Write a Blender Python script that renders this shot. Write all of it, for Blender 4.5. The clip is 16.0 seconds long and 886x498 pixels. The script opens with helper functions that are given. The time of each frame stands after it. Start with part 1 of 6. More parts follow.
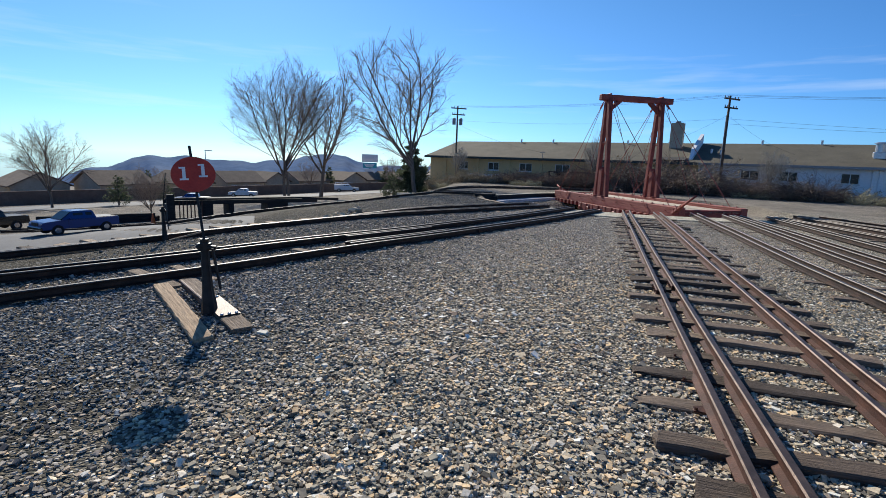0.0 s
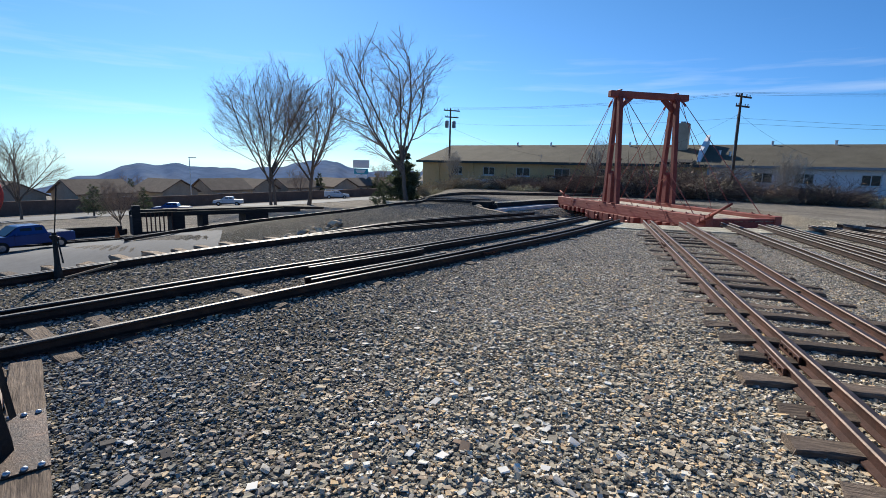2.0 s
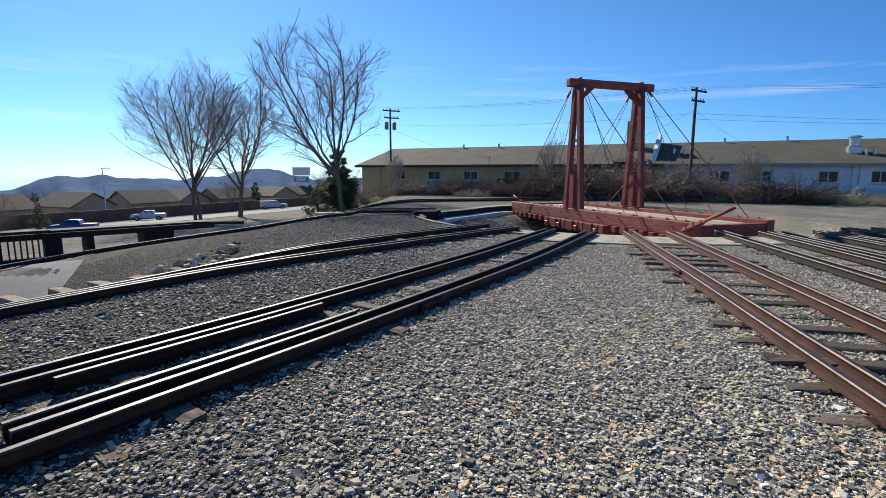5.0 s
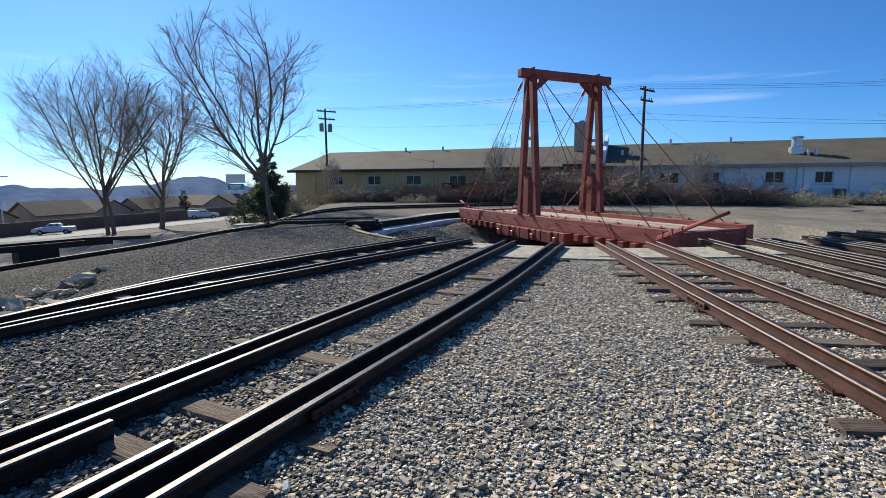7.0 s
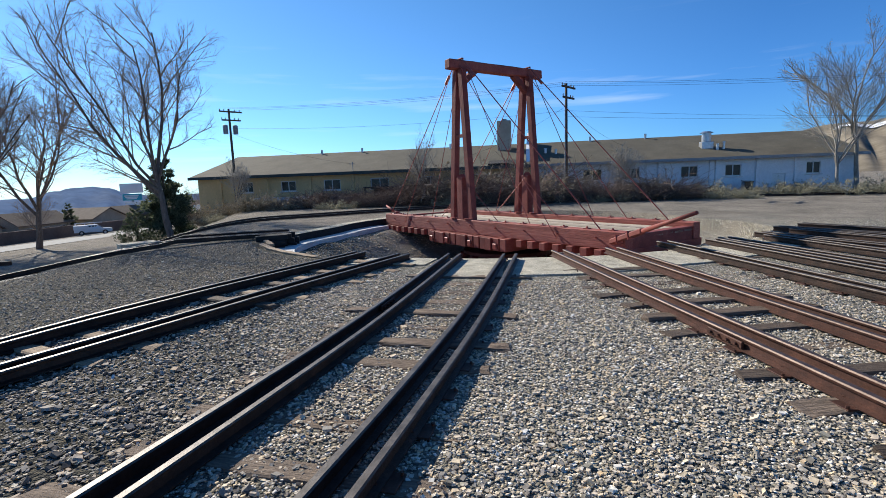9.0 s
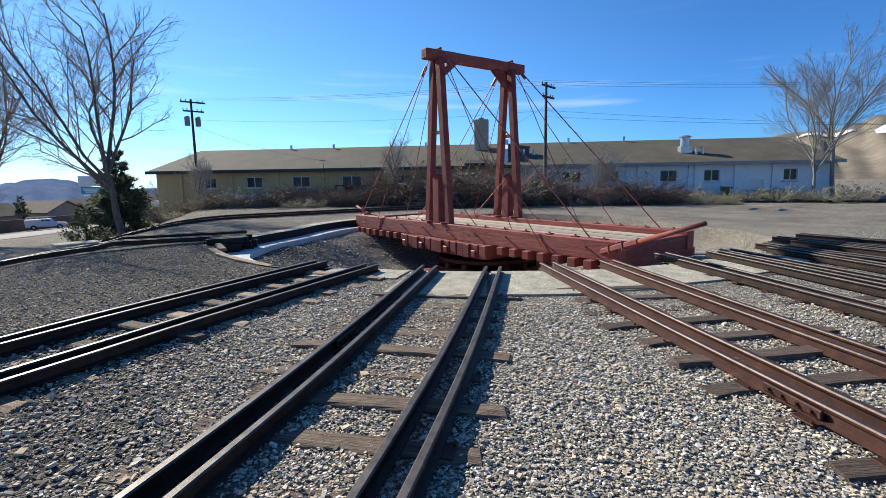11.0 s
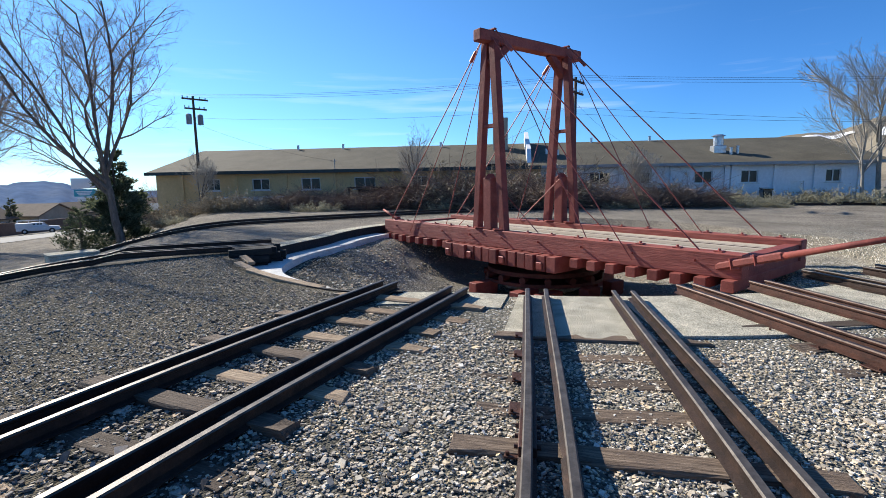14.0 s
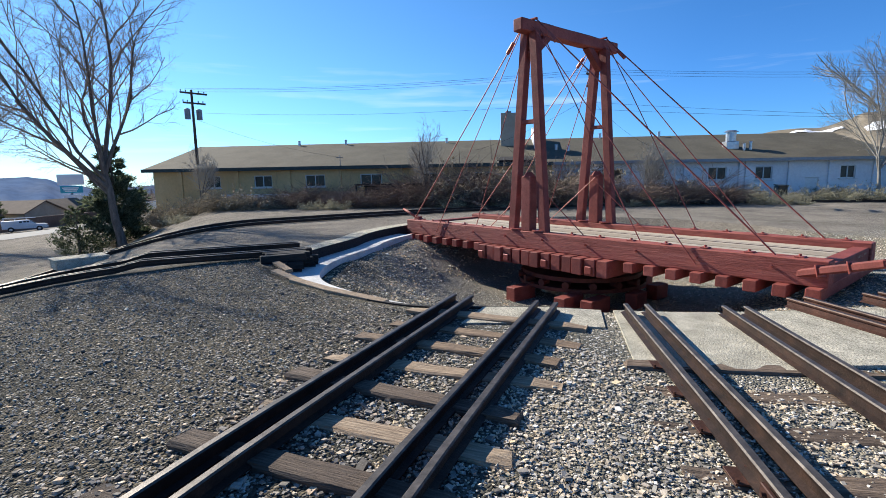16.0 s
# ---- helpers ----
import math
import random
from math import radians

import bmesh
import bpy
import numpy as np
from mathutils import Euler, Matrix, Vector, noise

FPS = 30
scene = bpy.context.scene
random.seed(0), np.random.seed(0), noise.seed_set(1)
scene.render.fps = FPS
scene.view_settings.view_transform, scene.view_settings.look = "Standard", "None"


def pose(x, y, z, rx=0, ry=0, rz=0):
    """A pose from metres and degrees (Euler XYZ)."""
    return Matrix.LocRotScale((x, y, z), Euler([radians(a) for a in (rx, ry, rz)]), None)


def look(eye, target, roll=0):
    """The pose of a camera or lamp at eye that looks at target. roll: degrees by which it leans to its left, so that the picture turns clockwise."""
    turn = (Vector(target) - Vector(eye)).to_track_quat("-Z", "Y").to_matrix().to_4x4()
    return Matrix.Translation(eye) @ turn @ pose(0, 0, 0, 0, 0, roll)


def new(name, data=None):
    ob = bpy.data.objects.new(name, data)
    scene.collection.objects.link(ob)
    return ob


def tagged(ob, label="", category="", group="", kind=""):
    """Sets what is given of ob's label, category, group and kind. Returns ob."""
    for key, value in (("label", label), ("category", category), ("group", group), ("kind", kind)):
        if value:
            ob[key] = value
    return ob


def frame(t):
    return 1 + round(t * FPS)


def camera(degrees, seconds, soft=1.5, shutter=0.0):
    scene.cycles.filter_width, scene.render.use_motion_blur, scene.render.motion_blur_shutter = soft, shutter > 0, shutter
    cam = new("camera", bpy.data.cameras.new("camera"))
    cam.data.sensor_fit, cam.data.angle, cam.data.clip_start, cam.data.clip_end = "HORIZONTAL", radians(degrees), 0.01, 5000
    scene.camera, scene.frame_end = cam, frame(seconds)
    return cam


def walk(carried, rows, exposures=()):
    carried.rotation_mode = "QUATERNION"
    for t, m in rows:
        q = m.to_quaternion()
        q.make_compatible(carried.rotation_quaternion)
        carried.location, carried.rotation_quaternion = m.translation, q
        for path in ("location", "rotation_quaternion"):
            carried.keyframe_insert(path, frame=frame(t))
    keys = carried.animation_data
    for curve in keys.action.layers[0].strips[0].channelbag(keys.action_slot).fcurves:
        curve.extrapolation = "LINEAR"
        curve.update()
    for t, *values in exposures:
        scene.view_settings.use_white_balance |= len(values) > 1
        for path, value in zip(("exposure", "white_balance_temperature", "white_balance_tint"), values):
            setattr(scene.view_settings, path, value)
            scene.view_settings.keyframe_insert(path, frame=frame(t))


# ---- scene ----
cam = camera(83.5, 16.0, soft=0.5)
# seconds, place in metres, turn in degrees
ROWS = [
    (0, -0.000, -0.000, 1.963, 80.00, -1.94, -1.45),
    (0.5, -0.095, 0.794, 1.922, 80.24, -2.00, -1.24),
    (1, -0.100, 1.559, 1.985, 80.31, -1.60, -1.03),
    (1.5, -0.033, 2.211, 1.982, 80.50, -1.67, -1.24),
    (2, 0.042, 2.961, 1.963, 80.58, -1.37, -2.31),
    (2.5, 0.205, 3.777, 1.940, 80.81, -1.09, -4.84),
    (3, 0.246, 4.488, 1.882, 80.70, -1.19, -5.10),
    (3.5, 0.343, 5.175, 1.909, 80.86, -0.76, -6.07),
    (4, 0.404, 5.768, 1.959, 81.09, -0.85, -6.84),
    (4.2, 0.406, 5.998, 1.956, 81.02, -0.74, -6.91),
    (6.3, 1.397, 9.323, 1.733, 81.86, 0.03, -11.65),
    (6.5, 1.398, 9.570, 1.730, 81.82, -0.11, -11.99),
    (7, 1.462, 10.193, 1.758, 81.93, 0.39, -14.76),
    (7.5, 1.453, 10.791, 1.790, 81.91, 0.47, -16.57),
    (8, 1.413, 11.266, 1.811, 81.97, 0.54, -17.25),
    (8.5, 1.559, 11.759, 1.803, 81.83, 1.50, -20.81),
    (9, 1.787, 12.270, 1.818, 81.92, 2.02, -24.01),
    (9.2, 1.854, 12.483, 1.813, 81.85, 2.08, -25.54),
    (11.3, 2.391, 13.840, 1.843, 81.76, 0.85, -26.90),
    (11.5, 2.373, 14.048, 1.824, 81.95, 0.58, -25.35),
    (12, 2.273, 14.666, 1.765, 82.00, 0.18, -24.46),
    (12.5, 2.209, 15.138, 1.734, 82.01, 0.51, -24.50),
    (13, 2.163, 15.561, 1.769, 82.15, 0.67, -24.49),
    (13.5, 2.004, 15.989, 1.740, 82.02, 0.40, -24.99),
    (14, 1.818, 16.345, 1.800, 82.02, 0.88, -27.49),
    (14.5, 1.672, 16.790, 1.802, 81.90, 0.93, -27.73),
    (15, 1.363, 17.045, 1.839, 81.92, 0.80, -27.93),
    (15.5, 1.186, 17.330, 1.875, 81.51, 1.01, -28.35),
    (16, 1.026, 17.702, 1.924, 81.46, 0.96, -28.69),
]
EXPOSURE = 0.40
walk(cam, [(t, pose(x, y, z, rx, ry, rz)) for t, x, y, z, rx, ry, rz in ROWS], exposures=[(0.0, EXPOSURE), (4.0, EXPOSURE + 0.03), (9.0, EXPOSURE + 0.17), (16.0, EXPOSURE + 0.40)])

# ---- world, sun ----
SUN_ELEVATION, SUN_AZIMUTH = 29.5, -18.0  # azimuth: degrees from +y towards +x


def node(nt, kind, **inputs):
    n = nt.nodes.new(kind)
    for key, value in inputs.items():
        n.inputs[key.replace("_", " ")].default_value = value
    return n


world = bpy.data.worlds.new("sky")
scene.world = world
world.use_nodes = True
wt = world.node_tree
wt.nodes.clear()
sky = wt.nodes.new("ShaderNodeTexSky")
sky.sky_type, sky.sun_disc = "NISHITA", False
sky.sun_elevation, sky.sun_rotation = radians(SUN_ELEVATION), radians(SUN_AZIMUTH)
sky.altitude, sky.air_density, sky.dust_density, sky.ozone_density = 1400, 1.0, 0.25, 3.0
# thin streaks of cirrus, low over the horizon
wco = wt.nodes.new("ShaderNodeTexCoord")
wmap = wt.nodes.new("ShaderNodeMapping")
wmap.inputs["Rotation"].default_value = (radians(3), radians(-8), 0)
wmap.inputs["Scale"].default_value = (1.3, 1.3, 16)
wno = node(wt, "ShaderNodeTexNoise", Scale=1.7, Detail=5.0, Roughness=0.55)
wra = wt.nodes.new("ShaderNodeValToRGB")
wra.color_ramp.elements[0].position, wra.color_ramp.elements[0].color = 0.56, (0, 0, 0, 1)
wra.color_ramp.elements[1].position, wra.color_ramp.elements[1].color = 0.78, (1, 1, 1, 1)
wse = wt.nodes.new("ShaderNodeSeparateXYZ")
wba = wt.nodes.new("ShaderNodeMapRange")
wba.interpolation_type = "SMOOTHSTEP"
wba.inputs[1].default_value, wba.inputs[2].default_value = 0.32, 0.12
wba.inputs[3].default_value, wba.inputs[4].default_value = 0.0, 0.32
wmu = wt.nodes.new("ShaderNodeMath")
wmu.operation = "MULTIPLY"
wmix = wt.nodes.new("ShaderNodeMixRGB")
wmix.inputs[2].default_value = (8.5, 9.2, 10.0, 1)
wbg = wt.nodes.new("ShaderNodeBackground")
wbg.inputs[1].default_value = 0.088
wout = wt.nodes.new("ShaderNodeOutputWorld")
wt.links.new(wco.outputs["Generated"], wmap.inputs[0])
wt.links.new(wmap.outputs[0], wno.inputs[0])
wt.links.new(wno.outputs[0], wra.inputs[0])
wt.links.new(wco.outputs["Generated"], wse.inputs[0])
wt.links.new(wse.outputs[2], wba.inputs[0])
wt.links.new(wra.outputs[0], wmu.inputs[0])
wt.links.new(wba.outputs[0], wmu.inputs[1])
wt.links.new(wmu.outputs[0], wmix.inputs[0])
wti = wt.nodes.new("ShaderNodeMixRGB")   # the deep blue of the high desert
wti.blend_type = "MULTIPLY"
wti.inputs[0].default_value = 1.0
wti.inputs[2].default_value = (0.51, 0.82, 1.09, 1)
whz = wt.nodes.new("ShaderNodeMapRange")    # bluer air low over the horizon
whz.inputs[1].default_value, whz.inputs[2].default_value = 0.0, 0.35
wtc = wt.nodes.new("ShaderNodeMixRGB")
wtc.inputs[1].default_value, wtc.inputs[2].default_value = (0.49, 0.79, 1.18, 1), (0.47, 0.83, 1.09, 1)
wt.links.new(wse.outputs[2], whz.inputs[0])
wt.links.new(whz.outputs[0], wtc.inputs[0])
wt.links.new(wtc.outputs[0], wti.inputs[2])
wt.links.new(sky.outputs[0], wti.inputs[1])
wsd = wt.nodes.new("ShaderNodeVectorMath")    # the air is whiter round the sun, deeper blue away from it
wsd.operation = "DOT_PRODUCT"
wsd.inputs[1].default_value = (math.sin(radians(SUN_AZIMUTH)) * math.cos(radians(SUN_ELEVATION)), math.cos(radians(SUN_AZIMUTH)) * math.cos(radians(SUN_ELEVATION)), math.sin(radians(SUN_ELEVATION)))
wt.links.new(wco.outputs["Generated"], wsd.inputs[0])
wsr = wt.nodes.new("ShaderNodeMapRange")
wsr.inputs[1].default_value, wsr.inputs[2].default_value = 0.35, 0.97
wt.links.new(wsd.outputs["Value"], wsr.inputs[0])
wsc = wt.nodes.new("ShaderNodeMixRGB")
wsc.inputs[1].default_value, wsc.inputs[2].default_value = (0.66, 0.84, 0.97, 1), (1.22, 1.14, 1.07, 1)
wt.links.new(wsr.outputs[0], wsc.inputs[0])
wsm = wt.nodes.new("ShaderNodeMixRGB")
wsm.blend_type = "MULTIPLY"
wsm.inputs[0].default_value = 1.0
wt.links.new(wti.outputs[0], wsm.inputs[1])
wt.links.new(wsc.outputs[0], wsm.inputs[2])
wt.links.new(wsm.outputs[0], wmix.inputs[1])
wt.links.new(wmix.outputs[0], wbg.inputs[0])
wt.links.new(wbg.outputs[0], wout.inputs[0])

sun_data = bpy.data.lights.new("sun", "SUN")
sun_data.energy, sun_data.angle, sun_data.color = 4.8, radians(0.53), (1.0, 0.935, 0.82)
sun = new("sun", sun_data)
saz, sel = radians(SUN_AZIMUTH), radians(SUN_ELEVATION)
sun.matrix_world = look((math.sin(saz) * math.cos(sel) * 50, math.cos(saz) * math.cos(sel) * 50, math.sin(sel) * 50), (0, 0, 0))


# ---- materials ----
def material(name, stops, scale=4.0, rough=0.8, metal=0.0, bump=0.0, bump_scale=None, stretch=(1, 1, 1), coord="Object", detail=6.0,
             fine=None, random_shift=0.0, spec=0.4, island=False, coat=0.0):
    """A surface whose colour runs through stops (position, colour) by noise, with a second finer noise and a relief."""
    m = bpy.data.materials.new(name)
    m.use_nodes = True
    nt = m.node_tree
    b = nt.nodes["Principled BSDF"]
    b.inputs["Roughness"].default_value, b.inputs["Metallic"].default_value = rough, metal
    b.inputs["Specular IOR Level"].default_value = spec
    b.inputs["Coat Weight"].default_value = coat
    co = nt.nodes.new("ShaderNodeTexCoord")
    mp = nt.nodes.new("ShaderNodeMapping")
    mp.inputs["Scale"].default_value = stretch
    nt.links.new(co.outputs[coord], mp.inputs[0])
    no = node(nt, "ShaderNodeTexNoise", Scale=scale, Detail=detail, Roughness=0.6)
    nt.links.new(mp.outputs[0], no.inputs[0])
    ra = nt.nodes.new("ShaderNodeValToRGB")
    el = ra.color_ramp.elements
    while len(el) < len(stops):
        el.new(0.5)
    for e, (p, c) in zip(el, stops):
        e.position, e.color = p, (*c, 1)
    source = no.outputs[0]
    if island or random_shift:
        if island:
            rnd = nt.nodes.new("ShaderNodeNewGeometry").outputs["Random Per Island"]
        else:
            rnd = nt.nodes.new("ShaderNodeObjectInfo").outputs["Random"]
        mx = nt.nodes.new("ShaderNodeMix")
        mx.inputs[0].default_value = 0.8 if island else random_shift
        nt.links.new(no.outputs[0], mx.inputs[2])
        nt.links.new(rnd, mx.inputs[3])
        source = mx.outputs[0]
    nt.links.new(source, ra.inputs[0])
    colour = ra.outputs[0]
    if fine:
        fs, amount = fine
        n2 = node(nt, "ShaderNodeTexNoise", Scale=fs, Detail=4.0, Roughness=0.7)
        nt.links.new(mp.outputs[0], n2.inputs[0])
        r2 = nt.nodes.new("ShaderNodeMapRange")
        r2.inputs[1].default_value, r2.inputs[2].default_value = 0.3, 0.7
        r2.inputs[3].default_value, r2.inputs[4].default_value = 1 - amount, 1 + amount * 0.6
        nt.links.new(n2.outputs[0], r2.inputs[0])
        mm = nt.nodes.new("ShaderNodeVectorMath")
        mm.operation = "SCALE"
        nt.links.new(colour, mm.inputs[0])
        nt.links.new(r2.outputs[0], mm.inputs["Scale"])
        colour = mm.outputs[0]
    nt.links.new(colour, b.inputs["Base Color"])
    if bump:
        n3 = node(nt, "ShaderNodeTexNoise", Scale=bump_scale or scale * 4, Detail=6.0, Roughness=0.65)
        nt.links.new(mp.outputs[0], n3.inputs[0])
        bu = node(nt, "ShaderNodeBump", Strength=min(1.0, bump), Distance=0.02)
        nt.links.new(n3.outputs[0], bu.inputs["Height"])
        nt.links.new(bu.outputs[0], b.inputs["Normal"])
    return m


M = {}
M["red"] = material("red_painted_timber", [(0.25, (0.145, 0.030, 0.024)), (0.55, (0.260, 0.056, 0.042)), (0.8, (0.345, 0.100, 0.076))], 3.0, 0.72, bump=0.5,
                    bump_scale=9, stretch=(1, 1, 1), fine=(26, 0.25), random_shift=0.25)
M["red_long"] = material("red_painted_girder", [(0.25, (0.198, 0.043, 0.032)), (0.5, (0.330, 0.079, 0.058)), (0.8, (0.444, 0.144, 0.108))], 2.2, 0.72, bump=0.7,
                         bump_scale=7, stretch=(9, 0.5, 9), fine=(6, 0.3))
M["red_iron"] = material("red_painted_iron", [(0.3, (0.24, 0.05, 0.036)), (0.7, (0.38, 0.09, 0.065))], 9, 0.5, 0.1, bump=0.2, bump_scale=40)
# the red iron again, with the shade under the table put into its colour
M["pit_shade_red"] = material("shaded_red_iron", [(0.3, (0.07, 0.018, 0.014)), (0.7, (0.14, 0.035, 0.027))], 9, 0.6, 0.2, bump=0.3, bump_scale=30)
M["deck"] = material("worn_deck_plank", [(0.3, (0.33, 0.27, 0.20)), (0.7, (0.55, 0.47, 0.37))], 3, 0.85, bump=0.5, bump_scale=12, stretch=(8, 0.6, 8), fine=(9, 0.25), random_shift=0.4)
M["rail"] = material("dark_rusted_rail", [(0.3, (0.022, 0.016, 0.014)), (0.6, (0.060, 0.036, 0.027)), (0.85, (0.12, 0.06, 0.038))], 5, 0.55, 0.55, bump=0.3,
                     bump_scale=60, fine=(45, 0.35))
M["rail_brown"] = material("brown_rusted_rail", [(0.25, (0.032, 0.013, 0.009)), (0.55, (0.077, 0.031, 0.020)), (0.85, (0.135, 0.058, 0.037))], 5, 0.6, 0.3, bump=0.3,
                           bump_scale=60, fine=(45, 0.35))
M["rail_top_brown"] = material("dull_rail_head", [(0.3, (0.048, 0.031, 0.024)), (0.7, (0.120, 0.081, 0.063))], 7, 0.5, 0.5, bump=0.12, bump_scale=70, fine=(35, 0.3))
M["rail_top"] = material("worn_rail_head", [(0.3, (0.055, 0.047, 0.042)), (0.7, (0.15, 0.13, 0.115))], 7, 0.52, 0.45, bump=0.12, bump_scale=70, fine=(35, 0.3), spec=0.3)
M["tie"] = material("weathered_tie", [(0.2, (0.045, 0.033, 0.025)), (0.5, (0.125, 0.090, 0.066)), (0.8, (0.27, 0.20, 0.145))], 3.5, 0.9, bump=1.0, bump_scale=9,
                    stretch=(0.6, 9, 9), fine=(7, 0.4), random_shift=0.45)
M["tie_pale"] = material("sun_bleached_timber", [(0.2, (0.15, 0.10, 0.065)), (0.5, (0.32, 0.225, 0.145)), (0.8, (0.47, 0.36, 0.25))], 3.5, 0.88, bump=1.0, bump_scale=8,
                         stretch=(0.6, 9, 9), fine=(7, 0.4), random_shift=0.25)
M["tie_tan"] = material("tan_split_timber", [(0.2, (0.16, 0.10, 0.06)), (0.42, (0.36, 0.245, 0.15)), (0.8, (0.56, 0.41, 0.265))], 3.0, 0.9, bump=1.0, bump_scale=6,
                        stretch=(0.5, 9, 9), fine=(5, 0.5))
M["tie_brown"] = material("brown_checked_timber", [(0.2, (0.075, 0.05, 0.036)), (0.5, (0.19, 0.135, 0.095)), (0.8, (0.33, 0.25, 0.18))], 3.5, 0.9, bump=1.0, bump_scale=9,
                          stretch=(0.6, 9, 9), fine=(7, 0.4))
M["black_timber"] = material("tarred_timber", [(0.25, (0.010, 0.009, 0.009)), (0.6, (0.026, 0.022, 0.020)), (0.85, (0.06, 0.05, 0.045))], 3, 0.85, bump=0.7, bump_scale=8,
                             stretch=(1, 6, 6), fine=(12, 0.3))
M["black_iron"] = material("blackened_iron", [(0.3, (0.012, 0.012, 0.013)), (0.7, (0.035, 0.033, 0.032))], 8, 0.5, 0.6, bump=0.25, bump_scale=40)
M["disc"] = material("red_enamel_target", [(0.3, (0.40, 0.028, 0.012)), (0.7, (0.52, 0.050, 0.022))], 5, 0.5, bump=0.12, bump_scale=50, fine=(40, 0.15))
M["white_paint"] = material("white_paint", [(0.3, (0.68, 0.68, 0.66)), (0.7, (0.82, 0.82, 0.80))], 6, 0.6, fine=(30, 0.12))
M["concrete"] = material("rough_concrete", [(0.25, (0.355, 0.328, 0.260)), (0.5, (0.571, 0.527, 0.418)), (0.75, (0.777, 0.716, 0.572))], 3.5, 0.95, bump=1.0, bump_scale=45,
                         fine=(75, 0.9), spec=0.1, detail=9.0)
M["concrete_smooth"] = material("pale_concrete", [(0.25, (0.46, 0.455, 0.43)), (0.6, (0.72, 0.71, 0.68))], 1.2, 0.9, bump=0.3, bump_scale=30, fine=(22, 0.2))
M["asphalt"] = material("sunlit_asphalt", [(0.3, (0.085, 0.087, 0.09)), (0.7, (0.15, 0.15, 0.15))], 0.25, 0.85, bump=0.25, bump_scale=60, fine=(3, 0.15))
M["stone"] = material("crushed_stone", [(0.08, (0.119, 0.105, 0.085)), (0.24, (0.254, 0.228, 0.186)), (0.38, (0.379, 0.354, 0.281)), (0.50, (0.537, 0.445, 0.316)),
                                        (0.62, (0.676, 0.562, 0.406)), (0.74, (0.790, 0.548, 0.299)), (0.80, (0.733, 0.627, 0.490)), (0.93, (0.860, 0.860, 0.777))], 25, 0.95, island=True, fine=(60, 0.3), spec=0.08)
M["stone_pale"] = material("pale_crushed_stone", [(0.08, (0.193, 0.171, 0.149)), (0.24, (0.376, 0.338, 0.290)), (0.38, (0.498, 0.456, 0.381)), (0.50, (0.625, 0.522, 0.399)),
                                        (0.62, (0.724, 0.602, 0.461)), (0.74, (0.714, 0.559, 0.352)), (0.80, (0.743, 0.667, 0.545)), (0.95, (0.808, 0.799, 0.771))], 25, 0.95, island=True, fine=(60, 0.3), spec=0.08)
M["stone_dark"] = material("dark_slate_stone", [(0.1, (0.108, 0.096, 0.086)), (0.45, (0.285, 0.259, 0.224)), (0.7, (0.482, 0.428, 0.362)), (0.82, (0.651, 0.487, 0.331)), (0.93, (0.900, 0.837, 0.660))], 25, 0.92,
                           island=True, fine=(60, 0.3), spec=0.10)
M["gravel_fine"] = material("blue_grey_fines", [(0.1, (0.072, 0.084, 0.092)), (0.5, (0.173, 0.194, 0.209)), (0.8, (0.288, 0.310, 0.324)), (0.95, (0.605, 0.605, 0.576))], 25, 0.92,
                            bump=0.3, bump_scale=60, island=True, spec=0.12)
M["chip"] = material("dry_wood_chip", [(0.2, (0.30, 0.20, 0.13)), (0.5, (0.52, 0.43, 0.32)), (0.8, (0.80, 0.76, 0.68))], 20, 0.85, island=True)
M["bark"] = material("grey_bark", [(0.25, (0.070, 0.053, 0.043)), (0.55, (0.153, 0.123, 0.102)), (0.85, (0.277, 0.235, 0.197))], 2.5, 0.9, bump=0.9, bump_scale=10, stretch=(4, 4, 1),
                     fine=(14, 0.3))
M["twig"] = material("bare_twigs", [(0.3, (0.210, 0.148, 0.106)), (0.7, (0.377, 0.281, 0.203))], 0.8, 0.85)
M["twig_pale"] = material("bleached_twigs", [(0.3, (0.33, 0.285, 0.225)), (0.7, (0.52, 0.47, 0.39))], 0.8, 0.85)
M["bark_pale"] = material("pale_grey_bark", [(0.25, (0.17, 0.15, 0.125)), (0.55, (0.31, 0.285, 0.25)), (0.85, (0.46, 0.43, 0.38))], 2.5, 0.9, bump=0.9, bump_scale=10,
                          stretch=(4, 4, 1), fine=(14, 0.3))
M["brush"] = material("dry_brush", [(0.25, (0.092, 0.061, 0.049)), (0.5, (0.167, 0.113, 0.088)), (0.8, (0.292, 0.215, 0.163))], 1.2, 0.9, island=True)
M["brush_pale"] = material("pale_dry_brush", [(0.25, (0.20, 0.165, 0.115)), (0.6, (0.34, 0.29, 0.205)), (0.85, (0.46, 0.40, 0.30))], 1.2, 0.9, island=True)
M["sage"] = material("grey_sage_leaf", [(0.2, (0.21, 0.20, 0.14)), (0.6, (0.38, 0.36, 0.26)), (0.9, (0.52, 0.48, 0.35))], 1.2, 0.9, island=True)
M["needle"] = material("juniper_green", [(0.2, (0.050, 0.068, 0.038)), (0.6, (0.115, 0.14, 0.08)), (0.9, (0.22, 0.23, 0.15))], 1.2, 0.85, island=True)
M["tan"] = material("tan_stucco", [(0.3, (0.58, 0.40, 0.19)), (0.7, (0.69, 0.49, 0.25))], 0.5, 0.9, bump=0.3, bump_scale=40, fine=(6, 0.12))
M["white_wall"] = material("white_stucco", [(0.3, (0.74, 0.75, 0.77)), (0.7, (0.85, 0.85, 0.85))], 0.5, 0.9, bump=0.3, bump_scale=40, fine=(6, 0.10))
